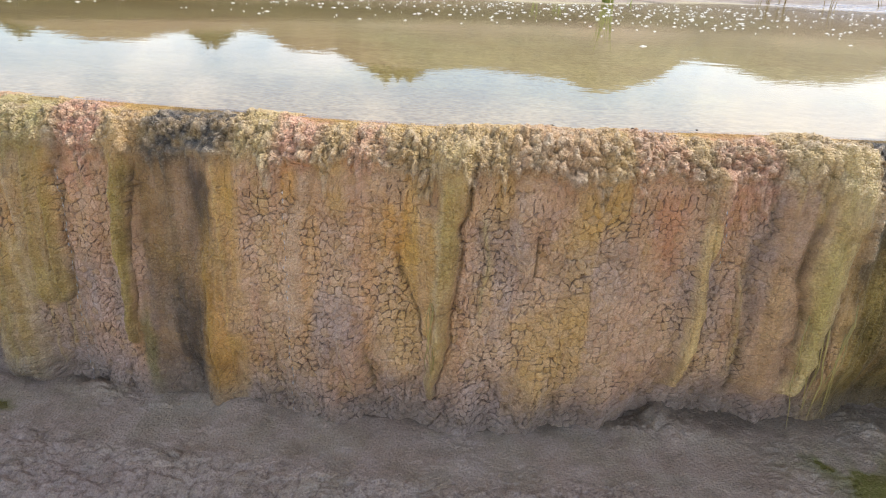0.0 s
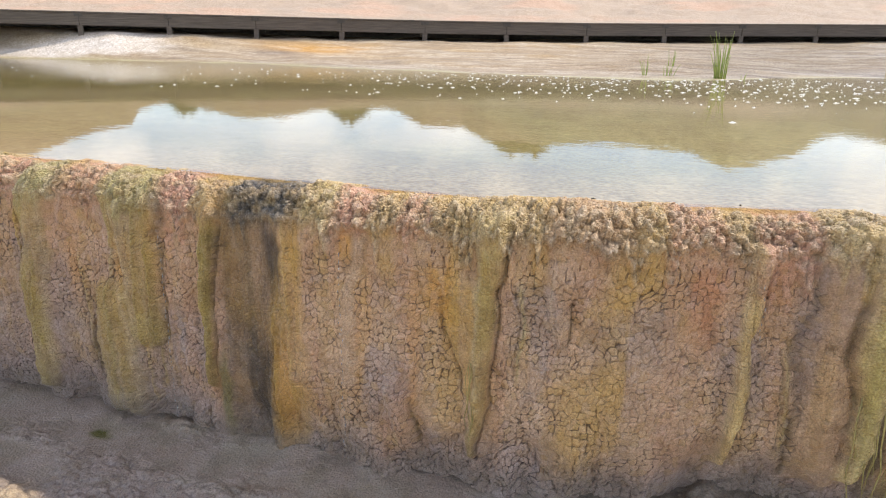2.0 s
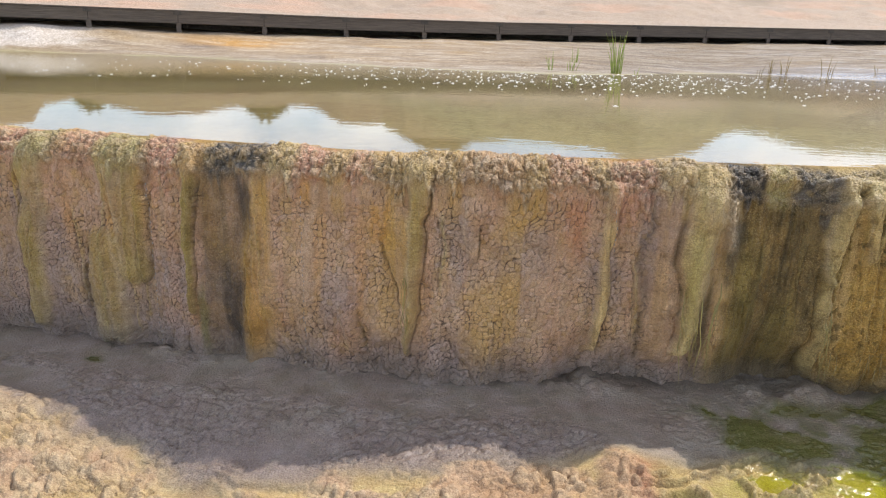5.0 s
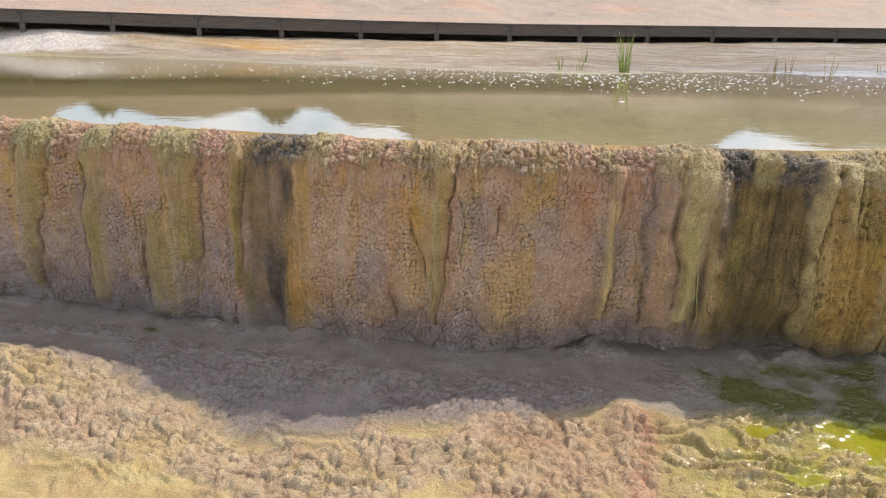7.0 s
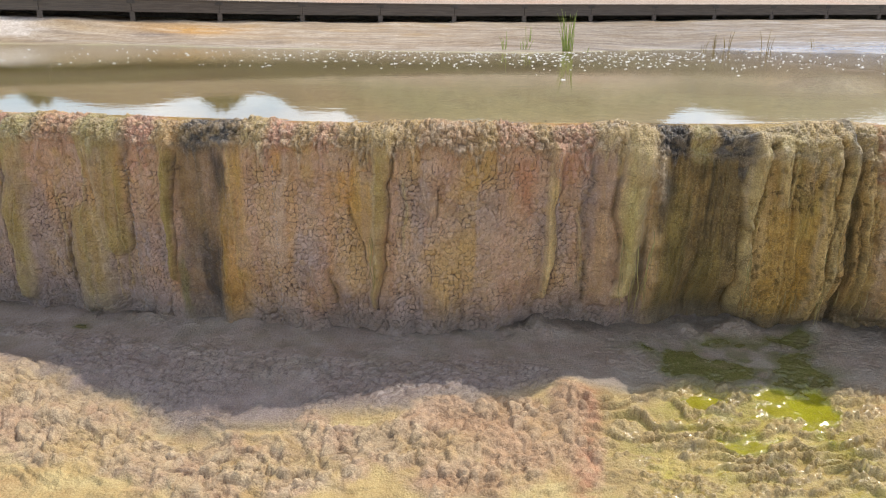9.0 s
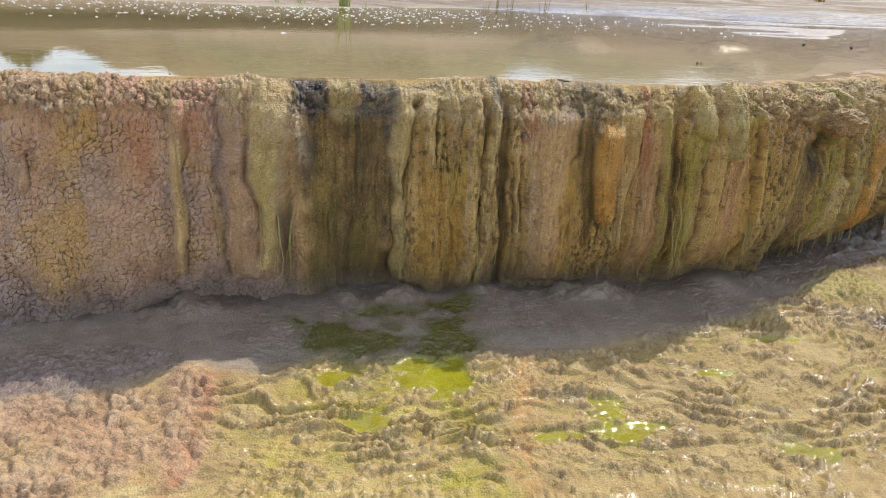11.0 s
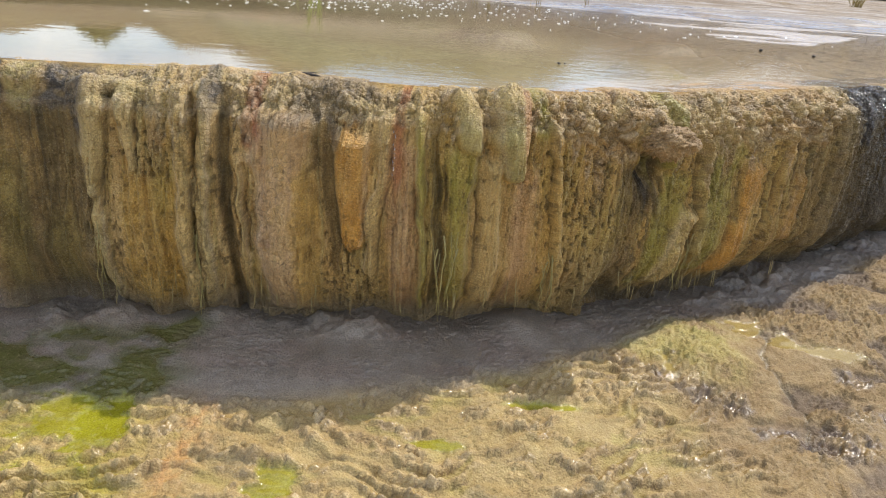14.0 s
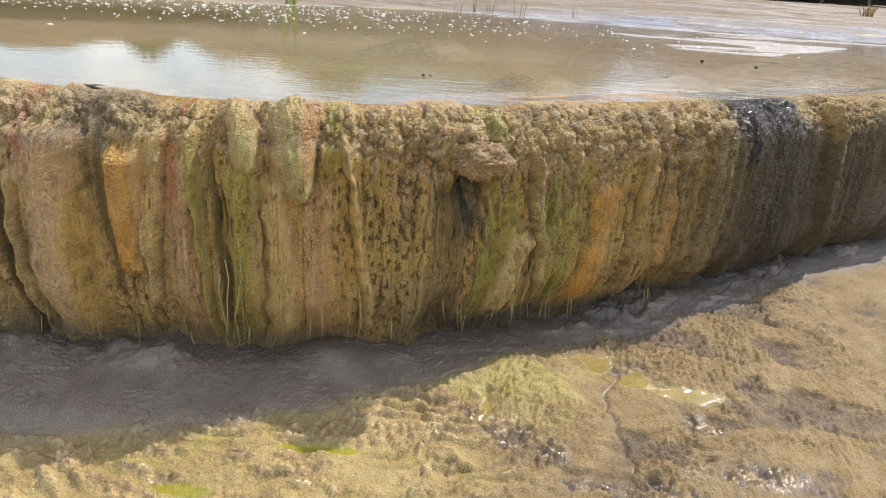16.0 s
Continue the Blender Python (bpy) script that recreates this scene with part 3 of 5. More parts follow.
        hang = (r2 > part_on + 0.38 * west) * step(end - 0.03, end + 0.06, V) * step(top_at + 0.04, top_at - 0.06, V) * (1 - 0.7 * bell(X - 3.66, 0.14))
        ridge = bell(row - ri - 0.5, 0.26 - 0.10 * np.clip((top_at - V) / 1.2, 0, 1)) * hang
        D += lift * ridge
        for low, key in ((0.0, "pale"), (0.28, "olive"), (0.52, "cream"), (0.72, "moss"), (0.88, "ochre")):
            C = lay(C, ridge * (r3 >= low) * (r3 < low + 0.26) * 0.5, key)
        gully = bell(row - ri, 0.12) * hang * step(1.5, 1.3, V) * (r0 > 0.4)
        D -= 0.010 * gully
        C = lay(C, gully * 0.6, "dusk")
    for x0, x1, zt, zb, w0, w1, amp, cover, key in DRAPES:
        f = np.clip((zt - V) / (zt - zb), 0, 1)
        xc = x0 + (x1 - x0) * f + 0.016 * smooth_noise(V * 4, x0 * 7 + 0 * V, 3) + 0.007 * smooth_noise(V * 13, x0 * 5 + 0 * V, 6)
        ww = (w0 + (w1 - w0) * f) * (1 + 0.22 * smooth_noise(V * 4.5, x0 * 3 + 0 * V, 4) + 0.10 * smooth_noise(V * 15, x0 * 9 + 0 * V, 5))
        blunt = np.sqrt(np.clip(1 - (1 - np.clip((V - zb) / np.maximum(1.6 * w1, 0.03), 0, 1)) ** 2, 0.02, 1))   # a rounded end
        ww = ww * blunt if zb > 0.5 else ww
        on = step(zb - 0.03, zb + 0.05, V) * step(zt + 0.05, zt - 0.05, V)
        q = np.abs(XW - xc) / ww
        shape = np.exp(-q**3.0) * on
        D += amp * ((1.7 if x0 > 2 else 1.3) if amp > 0 else 1.0) * shape
        m = step(1.3, 0.7, q + edgy) * on
        C = lay(C, m * min(1.12 * cover, 1.0) * patchy * np.clip(0.92 + 0.35 * stripes + 0.25 * n2, 0, 1.1), key)
        slick = np.maximum(slick, m * cover)
        if amp > 0.02:
            D += 0.0025 * ribs * m
            # the groove's shade beside one edge is painted dark, the other edge pale
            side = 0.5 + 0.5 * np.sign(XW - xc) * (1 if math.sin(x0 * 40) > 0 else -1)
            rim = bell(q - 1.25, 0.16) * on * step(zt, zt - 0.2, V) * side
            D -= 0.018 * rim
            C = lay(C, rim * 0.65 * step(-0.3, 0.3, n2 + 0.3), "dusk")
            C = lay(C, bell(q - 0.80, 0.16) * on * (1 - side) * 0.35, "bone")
    ragged, streaks = 0.30 * fbm(X * 16, V * 7, 9, 3) + 0.25 * fbm(X * 38, V * 1.6, 8, 2), fbm(X * 26, V * 1.2, 10, 3)
    for x0, zt, zb, w, cover, key in STAINS + STAINS_AND_SHADE_EAST:
        q = np.abs(S - x0) / w + ragged
        soft = max(0.08, 0.32 * (zt - zb))
        hem = V + 0.6 * soft * streaks
        m = step(1.25, 0.25, q) * step(zb - soft, zb + soft, hem) * step(zt + soft * 0.7, zt - soft * 0.7, hem)
        C = lay(C, m * cover, key)
        if key in ("dark", "green", "dusk"):
            slick = np.maximum(slick, m * 0.7)
    # darker eastern end; shade on the curving face is painted in
    C = lay(C, step(6.9, 7.8, X + 0.08 * n1) * step(1.80, 1.50, V + 0.06 * n2) * 0.9, "dusk")
    C = lay(C, step(7.6, 8.2, X) * step(1.6, 1.3, V) * 0.6, "dark")
    C = lay(C, step(8.2, 8.6, X) * 0.6, "dusk")
    # cracked crust of small plates, on the clean stretches
    wx, wy = 0.6 * fbm(X * 7, V * 7, 2, 2) + 0.10 * fbm(X * 36, V * 36, 3, 2), 0.6 * fbm(X * 6, V * 6, 6, 2) + 0.10 * fbm(X * 36, V * 36, 4, 2)
    one, two, own = cells(S * 31 + wx, V * 27 + wy, 13, 0.9)
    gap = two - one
    plain = west + 0.95 * bell(X - 3.66, 0.17) + 0.4 * bell(X - 4.34, 0.1)
    crackle = np.clip((1 - 0.95 * slick) * step(1.60, 1.46, V) * plain, 0, 1)
    pillow = np.clip(1 - one**2 * 1.6, 0, 1)
    D += crackle * (0.0045 * pillow + 0.004 * step(0.0, 0.2, gap) + 0.003 * (own - 0.5))
    big1, big2, _ = cells(S * 6.0 + wx, V * 4.5 + wy, 15)
    low = step(0.75, 0.35, V)
    D += plain * calm * (0.014 + 0.014 * low) * np.clip(1 - big1**2 * 1.5, 0, 1) - crackle * (0.005 + 0.008 * low) * step(0.07, 0.0, big2 - big1)
    C = C * (1 + 0.20 * (own - 0.5) * crackle)[..., None]
    C = lay(C, crackle * step(0.75, 0.95, own) * 0.25, "lilac")
    C = lay(C, crackle * step(0.22, 0.02, own) * 0.2, "ochre")
    # joints of the larger bulges, darkened the same way
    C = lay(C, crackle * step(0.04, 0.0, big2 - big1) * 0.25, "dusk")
    # crumbs and pores where slime lies, the shade between them painted dark
    bare = 1 - crackle
    q1, q2, qown = cells(S * 42 + 0.5 * n2, V * 34, 25)
    coarse = bare * calm * step(-0.35, 0.35, fbm(X * 3.2, V * 2.2, 63, 3)) * (1 - 0.5 * slick)
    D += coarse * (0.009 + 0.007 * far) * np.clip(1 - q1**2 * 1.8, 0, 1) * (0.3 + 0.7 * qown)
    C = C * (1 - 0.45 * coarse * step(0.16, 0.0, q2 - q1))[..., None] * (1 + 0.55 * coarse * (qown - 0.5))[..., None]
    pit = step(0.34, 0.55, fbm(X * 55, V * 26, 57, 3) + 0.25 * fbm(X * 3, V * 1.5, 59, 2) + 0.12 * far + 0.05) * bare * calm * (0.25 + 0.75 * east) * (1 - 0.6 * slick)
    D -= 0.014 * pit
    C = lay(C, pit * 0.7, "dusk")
    # crumbly lip: an apron of grains whose hem hangs in fingers
    finger = fbm(S * 15, 0 * V + 2, 43, 3)
    hem = 1.545 - 0.05 * east - 0.13 * far * step(7.7, 7.3, X) + 0.06 * fbm(S * 4, 0 * V, 45, 2) - 0.13 * step(0.12, 0.55, finger) * (1 + 0.6 * far) + 0.03 * fbm(X * 40, V * 10, 46, 2)
    skin = np.clip(1 - 0.75 * slick * step(1.75, 1.66, V), 0, 1)
    apron = step(hem - 0.012, hem + 0.03, V) * step(1.90, 1.76, V) * skin
    k1, k2, kown = cells(S * (27 - 6 * east) + 0.8 * n2, V * (15 - 2 * east) + 0.7 * n2, 29, 0.95)
    s1, s2, sown = cells(S * 52 + 0.5 * n2, V * 46, 37, 0.95)
    lumps = np.clip(1 - k1**2 * 1.9, 0, 1) * (0.2 + 0.8 * kown)
    g1, g2, gown = cells(S * 8.5 + 0.5 * n2, V * 6.5 + 0.5 * n2, 33, 0.95)
    D -= apron * (0.012 + 0.045 * east)
    chain = bell(X - 2.01 - 0.12 * (1.5 - V), 0.045) * step(1.14, 1.22, V) * step(1.62, 1.50, V)
    D += chain * (0.03 + 0.05 * np.clip(1 - s1**2 * 1.8, 0, 1))
    C = lay(C, chain * 0.8, "bone")
    D += apron * 0.035 * np.clip(1 - g1**2 * 1.7, 0, 1) * (0.2 + 0.8 * gown) * (0.4 + 0.6 * east)
    D += apron * (0.010 + 0.042 * lumps + 0.024 * np.clip(1 - s1**2 * 1.8, 0, 1) * (0.35 + 0.65 * sown) + 0.010 * fbm(X * 24, V * 20, 35, 2))
    C = lay(C, step(1.50, 1.66, V) * 0.65, "cream")
    C = lay(C, step(1.70, 1.80, V) * west * 0.5, "ochre")
    top_side = step(hem - 0.06, hem + 0.04, V + 0.03 * n2)
    mottle = np.clip(0.9 + 0.8 * fbm(X * 22, V * 18, 60, 3), 0.35, 1)
    for x0, w, cover, key in LIP + LIP_EAST:
        q = np.abs(S - x0 + 0.03 * n2) / w + 0.30 * fbm(X * 14, V * 9, 62, 3)
        C = lay(C, step(1.25, 0.6, q) * top_side * cover * (1 if key in ("rust", "dark") else mottle) * step(1.98, 1.84, V), key)
    # shade between the lip's grains painted dark, sunlit crests painted pale
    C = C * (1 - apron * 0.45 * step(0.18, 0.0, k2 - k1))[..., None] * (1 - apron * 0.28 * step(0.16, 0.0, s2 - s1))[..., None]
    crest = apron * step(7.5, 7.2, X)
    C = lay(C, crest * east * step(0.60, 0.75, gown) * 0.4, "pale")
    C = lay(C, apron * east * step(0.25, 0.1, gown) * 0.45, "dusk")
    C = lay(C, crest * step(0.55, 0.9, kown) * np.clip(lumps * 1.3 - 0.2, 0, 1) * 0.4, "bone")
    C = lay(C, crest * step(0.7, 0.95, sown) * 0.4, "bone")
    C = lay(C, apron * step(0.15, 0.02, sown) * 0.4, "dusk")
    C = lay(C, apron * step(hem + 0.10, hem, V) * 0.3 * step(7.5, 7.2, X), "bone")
    # flat top behind the grains
    flat = step(1.82, 1.94, V)
    D = np.where(NZ > 0.99, D * (1 - 0.90 * flat) - 0.006 + 0.016 * fbm(X * 3.5, (B - 0.2) * 9, 65, 3) * step(0.29, 0.36, B) + 0.004 * fbm(X * 40, B * 60, 64, 2), D)
    # the jutting shelf with a hollow beneath
    D += 0.11 * bell(X - 5.83, 0.16) * bell(V - 1.56, 0.09) - 0.17 * bell(X - 5.88, 0.10) * bell(V - 1.27, 0.11)
    # wet grey foot; the undercut's shade is painted dark in the east
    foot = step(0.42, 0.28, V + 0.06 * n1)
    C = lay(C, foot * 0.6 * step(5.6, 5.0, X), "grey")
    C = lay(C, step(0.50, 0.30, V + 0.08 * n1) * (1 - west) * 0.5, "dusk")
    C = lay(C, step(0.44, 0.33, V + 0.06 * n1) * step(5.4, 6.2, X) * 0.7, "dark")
    wet = np.clip(0.25 + 0.15 * apron + 0.22 * apron * step(-0.1, 0.4, n2) + 0.55 * flat + 0.3 * foot + 0.25 * slick + 0.5 * step(0.34, 0.22, np.abs(X - 7.98)), 0, 1)
    C = lay(C, flat * 0.7 * step(6.0, 5.0, X), "cream")
    C = lay(C, flat * step(5.0, 6.0, X) * 0.7, "umber")
    C = lay(C, flat * step(7.3, 7.9, X) * 0.7, "soot")
    nx, ny = edge_normal(X)
    H = np.sqrt(1 - np.clip(NZ, 0, 1) ** 2)
    px = X - nx * B + nx * D * H
    py = edge_y(X) - ny * B + ny * D * H
    pz = Z + D * NZ * 0.8
    # richer iron and algae in the east
    C = C * (1 + step(3.2, 4.6, S)[..., None] * np.array((0.02, 0.0, -0.10)))
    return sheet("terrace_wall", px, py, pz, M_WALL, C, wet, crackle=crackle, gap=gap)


WALL = build_wall()
tagged(WALL, "cracked ochre and pink travertine terrace face below the pool", "rock wall", kind="structure")


def put_out(x, z, out):
    """A place that stands out from the face's line."""
    nx, ny = edge_normal(x)
    return x + nx * out, edge_y(x) + ny * out, z


def build_overhang():
    """The knobbly shelf that juts from the face over a dark hollow."""
    u, v = np.linspace(0, 2 * math.pi, 130)[None], np.linspace(0.02, math.pi - 0.02, 70)[:, None]
    dx, dy, dz = np.sin(v) * np.cos(u), np.sin(v) * np.sin(u), np.cos(v) + 0 * u
    k1, k2, own = cells(u * 7 * (0.3 + 0.7 * np.sin(v)) + 0 * v, v * 8 + 0 * u, 77)
    r = 0.95 + 0.30 * fbm(dx * 1.9 + 5, dz * 2.2 + dy * 1.5, 78, 3) + 0.13 * np.clip(1 - k1**2 * 2, 0, 1) * (0.4 + 0.6 * own) + 0.04 * fbm(u * 14 + 0 * v, v * 14 + 0 * u, 79, 2)
    cx, cy, cz = put_out(np.array([5.86]), np.array([1.47]), 0.10)
    drip = 1 + 0.6 * np.clip(-dz, 0, 1) * step(-0.1, 0.5, fbm(dx * 4 + 0 * v, dy * 4 + 0 * v, 81, 2))
    col = np.array((0.54, 0.38, 0.20)) * (1 + 0.3 * fbm(u * 9 + 0 * v, v * 9 + 0 * u, 83, 3))[..., None] * (0.8 + 0.35 * own)[..., None]
    ob = sheet("overhang", cx + 0.165 * dx * r, cy + 0.15 * dy * r, cz + 0.09 * dz * r * drip, M_WALL, col, np.full(r.shape, 0.4), flip=True, crackle=np.zeros(r.shape), gap=np.ones(r.shape))
    ob.parent = WALL
    tagged(ob, "brown knobbly shelf jutting from the face")


build_overhang()

# ---- lower ground ----
NODULES = [(-2.75, 2.18, 0.48, 0.36), (-2.20, 2.12, 0.46, 0.36), (-1.65, 2.02, 0.42, 0.27), (-1.15, 1.88, 0.30, 0.18), (-0.65, 1.80, 0.34, 0.26), (-0.20, 1.78, 0.40, 0.18), (-0.15, 2.10, 0.12, 0.14),
           (0.20, 2.02, 0.26, 0.10), (0.50, 2.04, 0.36, 0.18), (0.80, 1.80, 0.30, 0.14), (1.05, 2.12, 0.36, 0.28), (1.42, 2.20, 0.16, 0.35), (0.65, 2.30, 0.18, 0.08)]
PUDDLES = [(2.21, 2.48, 0.16, 0.06), (2.78, 2.52, 0.26, 0.14), (2.90, 2.48, 0.12, 0.18), (3.83, 2.22, 0.10, 0.12), (3.92, 2.06, 0.18, 0.08), (4.63, 2.45, 0.16, 0.035), (4.93, 1.84, 0.20, 0.07),
           (6.03, 3.20, 0.05, 0.12), (6.70, 3.70, 0.14, 0.08), (7.20, 3.50, 0.24, 0.07), (6.95, 3.58, 0.10, 0.10), (5.20, 2.76, 0.16, 0.03), (2.42, 2.20, 0.15, 0.09), (3.55, 2.05, 0.2, 0.05)]
KNOLLS = [(2.43, 2.57, 0.10, 0.05, 0.030), (2.33, 2.43, 0.12, 0.05, 0.040), (3.67, 2.37, 0.11, 0.05, 0.045), (3.14, 2.19, 0.10, 0.04, 0.035), (2.99, 2.05, 0.12, 0.06, 0.045), (4.84, 2.20, 0.15, 0.05, 0.040),
          (4.81, 2.00, 0.20, 0.06, 0.050), (2.10, 2.18, 0.10, 0.05, 0.035), (5.45, 2.30, 0.12, 0.05, 0.035), (2.56, 2.10, 0.11, 0.05, 0.04)]
FALL_AWAY = [(-0.35, 0.05), (-0.1, 0.012), (0, 0), (0.35, -0.03), (0.75, -0.105), (1.0, -0.18), (1.15, -0.23), (1.6, -0.31), (2.4, -0.36), (6, -0.5), (12, -0.7)]
FOOT = [(-3, 0.215), (6, 0.215), (6.8, 0.245), (7.5, 0.31), (8.5, 0.36)]


def ground_height(x, y):
    """The broad lie of the lower ground."""
    d = edge_y(x) - y
    z = np.interp(x, [p[0] for p in FOOT], [p[1] for p in FOOT]) + np.interp(d, [p[0] for p in FALL_AWAY], [p[1] for p in FALL_AWAY])
    z = z + 0.20 * bell(x + 2.7, 0.75) * bell(y - 2.25, 0.42) - 0.08 * bell(x + 1.1, 0.5) * bell(y - 2.15, 0.35)
    z = z + 0.05 * bell(x - 1.38, 0.16) * bell(y - 2.5, 0.25) + 0.03 * bell(x - 1.0, 0.3) * bell(y - 2.10, 0.16) - 0.03 * bell(x + 0.2, 0.3) * bell(y - 2.3, 0.2)
    z = z + 0.05 * bell(x - 6.22, 0.32) * bell(y - 3.45, 0.28)
    # low fans where the drapes reach the ground
    for cx, w in ((2.70, 0.12), (4.15, 0.16), (1.28, 0.10), (3.2, 0.12), (-0.95, 0.15), (5.1, 0.2)):
        z = z + 0.05 * bell(x - cx, w) * bell(d + 0.12, 0.16)
    return z


def build_ground():
    xs = np.concatenate([np.arange(-9, -3.2, 0.06), np.arange(-3.2, 8.6, 0.0092), np.arange(8.6, 13.0, 0.035)])
    ds = np.concatenate([np.arange(-0.30, 1.60, 0.0084), np.linspace(1.60, 2.4, 30)[1:], np.linspace(2.4, 6.0, 50)[1:], np.linspace(6.0, 12, 12)[1:]])
    X = np.repeat(xs[None], len(ds), 0)
    Dd = np.repeat(ds[:, None], len(xs), 1)
    Y = edge_y(X) - Dd
    Z = ground_height(X, Y)
    n1, n2, n3 = fbm(X * 2.2, Y * 3.0, 101, 4), fbm(X * 7, Y * 9, 111, 4), fbm(X * 15, Y * 17, 121, 3)
    fines = fbm(X * 34, Y * 38, 141, 3)
    lay = lambda C, m, rgb: C + (np.array(rgb) - C) * np.clip(m, 0, 1)[..., None]
    west, brown = step(1.75, 1.45, X + 0.12 * n1), step(5.7, 6.5, X + 0.3 * n1)
    middle = (1 - west) * (1 - brown)
    # painted shade reaches to the edge of the wall's cast shadow
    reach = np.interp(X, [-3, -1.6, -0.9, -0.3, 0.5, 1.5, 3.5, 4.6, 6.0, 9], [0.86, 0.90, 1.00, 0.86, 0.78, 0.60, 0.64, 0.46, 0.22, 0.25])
    damp_shade = step(reach + 0.12, reach - 0.12, Dd + 0.10 * n1)
    lit = 1 - damp_shade
    # broad swells, then rims that run along the foot of the wall and drop towards the south
    Z = Z + 0.022 * fbm(X * 2.6, Y * 4, 151, 3) * (0.4 + 0.6 * lit) + 0.012 * n2 * (0.4 + 0.6 * lit)
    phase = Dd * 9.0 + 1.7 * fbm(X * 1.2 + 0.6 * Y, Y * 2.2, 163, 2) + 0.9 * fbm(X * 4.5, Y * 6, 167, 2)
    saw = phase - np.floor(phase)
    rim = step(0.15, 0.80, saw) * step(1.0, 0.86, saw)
    strength = np.clip(0.45 + 1.3 * fbm(X * 3, Y * 5, 169, 3), 0, 1)
    Z = Z + (0.022 * west + 0.036 * middle + 0.014 * brown) * lit * strength * (rim - 0.4)
    phase2 = Dd * 13 + 3.6 * fbm(X * 2.6 + Y, Y * 4.4, 161, 4) + 1.3 * fbm(X * 12, Y * 15, 162, 3)
    saw2 = phase2 - np.floor(phase2)
    rim2 = step(0.1, 0.85, saw2) * step(1.0, 0.92, saw2)
    Z = Z + (0.009 + 0.005 * lit) * (rim2 - 0.5) * step(-0.2, 0.35, fbm(X * 4, Y * 5, 160, 3))
    # crumbs that crowd on the rims
    c1, c2, cown = cells(X * 21 + 0.7 * n2, Y * 27 + 0.7 * n3, 133, 0.95)
    crowd = np.clip(lit * middle * step(-0.5, 0.1, fbm(X * 4.5, Y * 8, 165, 3)) * (0.2 + 0.8 * step(0.25, 0.6, saw)), 0, 1)
    Z = Z + crowd * 0.040 * np.clip(1 - c1**2 * 1.9, 0, 1) * (0.15 + 0.85 * cown)
    Z = Z + 0.009 * fines * (0.08 + 0.8 * np.maximum(crowd, brown)) + 0.0012 * fbm(X * 75, Y * 75, 157, 2)
    # colours: tan crust, yellow flats to the west, brown crust to the east
    C = np.array((0.50, 0.395, 0.205)) * np.ones(X.shape + (1,))
    C = lay(C, step(-0.1, 0.5, n1) * 0.5, (0.46, 0.345, 0.185))
    C = lay(C, step(0.0, 0.5, n2) * 0.45, (0.60, 0.50, 0.30))
    C = lay(C, west * (0.75 + 0.3 * n1), (0.585, 0.45, 0.20))
    C = lay(C, west * step(0.0, 0.4, fbm(X * 4, Y * 9, 154, 4)) * 0.55, (0.64, 0.55, 0.29))
    C = lay(C, west * step(0.1, 0.45, fbm(X * 3 + 9, Y * 5, 155, 3)) * 0.45, (0.50, 0.33, 0.16))
    C = lay(C, crowd * step(0.4, 0.8, cown) * 0.40, (0.66, 0.56, 0.38))
    # hollows, crumb gaps and rim fronts painted darker where shade falls
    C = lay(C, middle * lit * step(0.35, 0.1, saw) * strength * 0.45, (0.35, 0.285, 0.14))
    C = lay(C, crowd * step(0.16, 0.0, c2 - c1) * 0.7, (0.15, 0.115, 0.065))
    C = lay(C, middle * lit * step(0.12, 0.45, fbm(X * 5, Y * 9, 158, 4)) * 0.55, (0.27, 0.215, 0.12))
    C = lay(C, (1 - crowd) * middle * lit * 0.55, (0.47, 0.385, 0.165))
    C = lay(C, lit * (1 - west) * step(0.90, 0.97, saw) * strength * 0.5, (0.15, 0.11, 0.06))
    C = lay(C, step(0.05, 0.5, fines) * (0.25 - 0.2 * west) * lit, (0.33, 0.25, 0.14))
    C = C * (1 + (lit * (1 - 0.8 * west))[..., None] * np.array((0.04, 0.0, -0.14)))
    # heaps of rounded nodules
    nod = np.zeros_like(X)
    for cx, cy, rx, ry in NODULES:
        nod = np.maximum(nod, step(1.30, 0.75, np.hypot((X - cx) / rx, (Y - cy) / ry) + 0.45 * fbm(X * 6, Y * 6, 171, 3)))
    gx, gy = X * 14.5 + 0.9 * fbm(X * 8, Y * 8, 181, 2), Y * 14.5 + 0.9 * fbm(X * 8, Y * 8, 182, 2)
    a1, a2, aown = cells(gx, gy, 183, 0.95)
    b1, b2, bown = cells(gx * 2.6, gy * 2.6, 191, 0.95)
    Z = Z + nod * (-0.012 + 0.048 * np.sqrt(np.clip(1 - a1**2 * 1.9, 0, 1)) * (0.15 + 0.85 * aown) + 0.016 * np.clip(1 - b1**2 * 1.8, 0, 1) * (0.3 + 0.7 * bown))
    C = lay(C, nod * 0.85, (0.56, 0.44, 0.29))
    C = lay(C, nod * step(0.0, 0.5, fbm(X * 4, Y * 5, 201, 3)) * 0.6, (0.55, 0.37, 0.255))
    C = lay(C, nod * step(-0.05, -0.5, fbm(X * 4, Y * 5, 201, 3)) * 0.6, (0.56, 0.42, 0.17))
    C = lay(C, nod * step(0.3, 0.9, X + 0.3 * n1) * 0.55, (0.56, 0.36, 0.20))
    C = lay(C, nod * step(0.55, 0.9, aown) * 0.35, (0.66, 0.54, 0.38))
    # shade in the gaps between nodules, put into the colour
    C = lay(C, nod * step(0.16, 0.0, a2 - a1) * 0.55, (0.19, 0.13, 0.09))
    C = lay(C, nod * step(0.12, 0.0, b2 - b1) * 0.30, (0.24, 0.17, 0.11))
    # rust strips
    strip = fbm(X * 30, Y * 22, 203, 3)
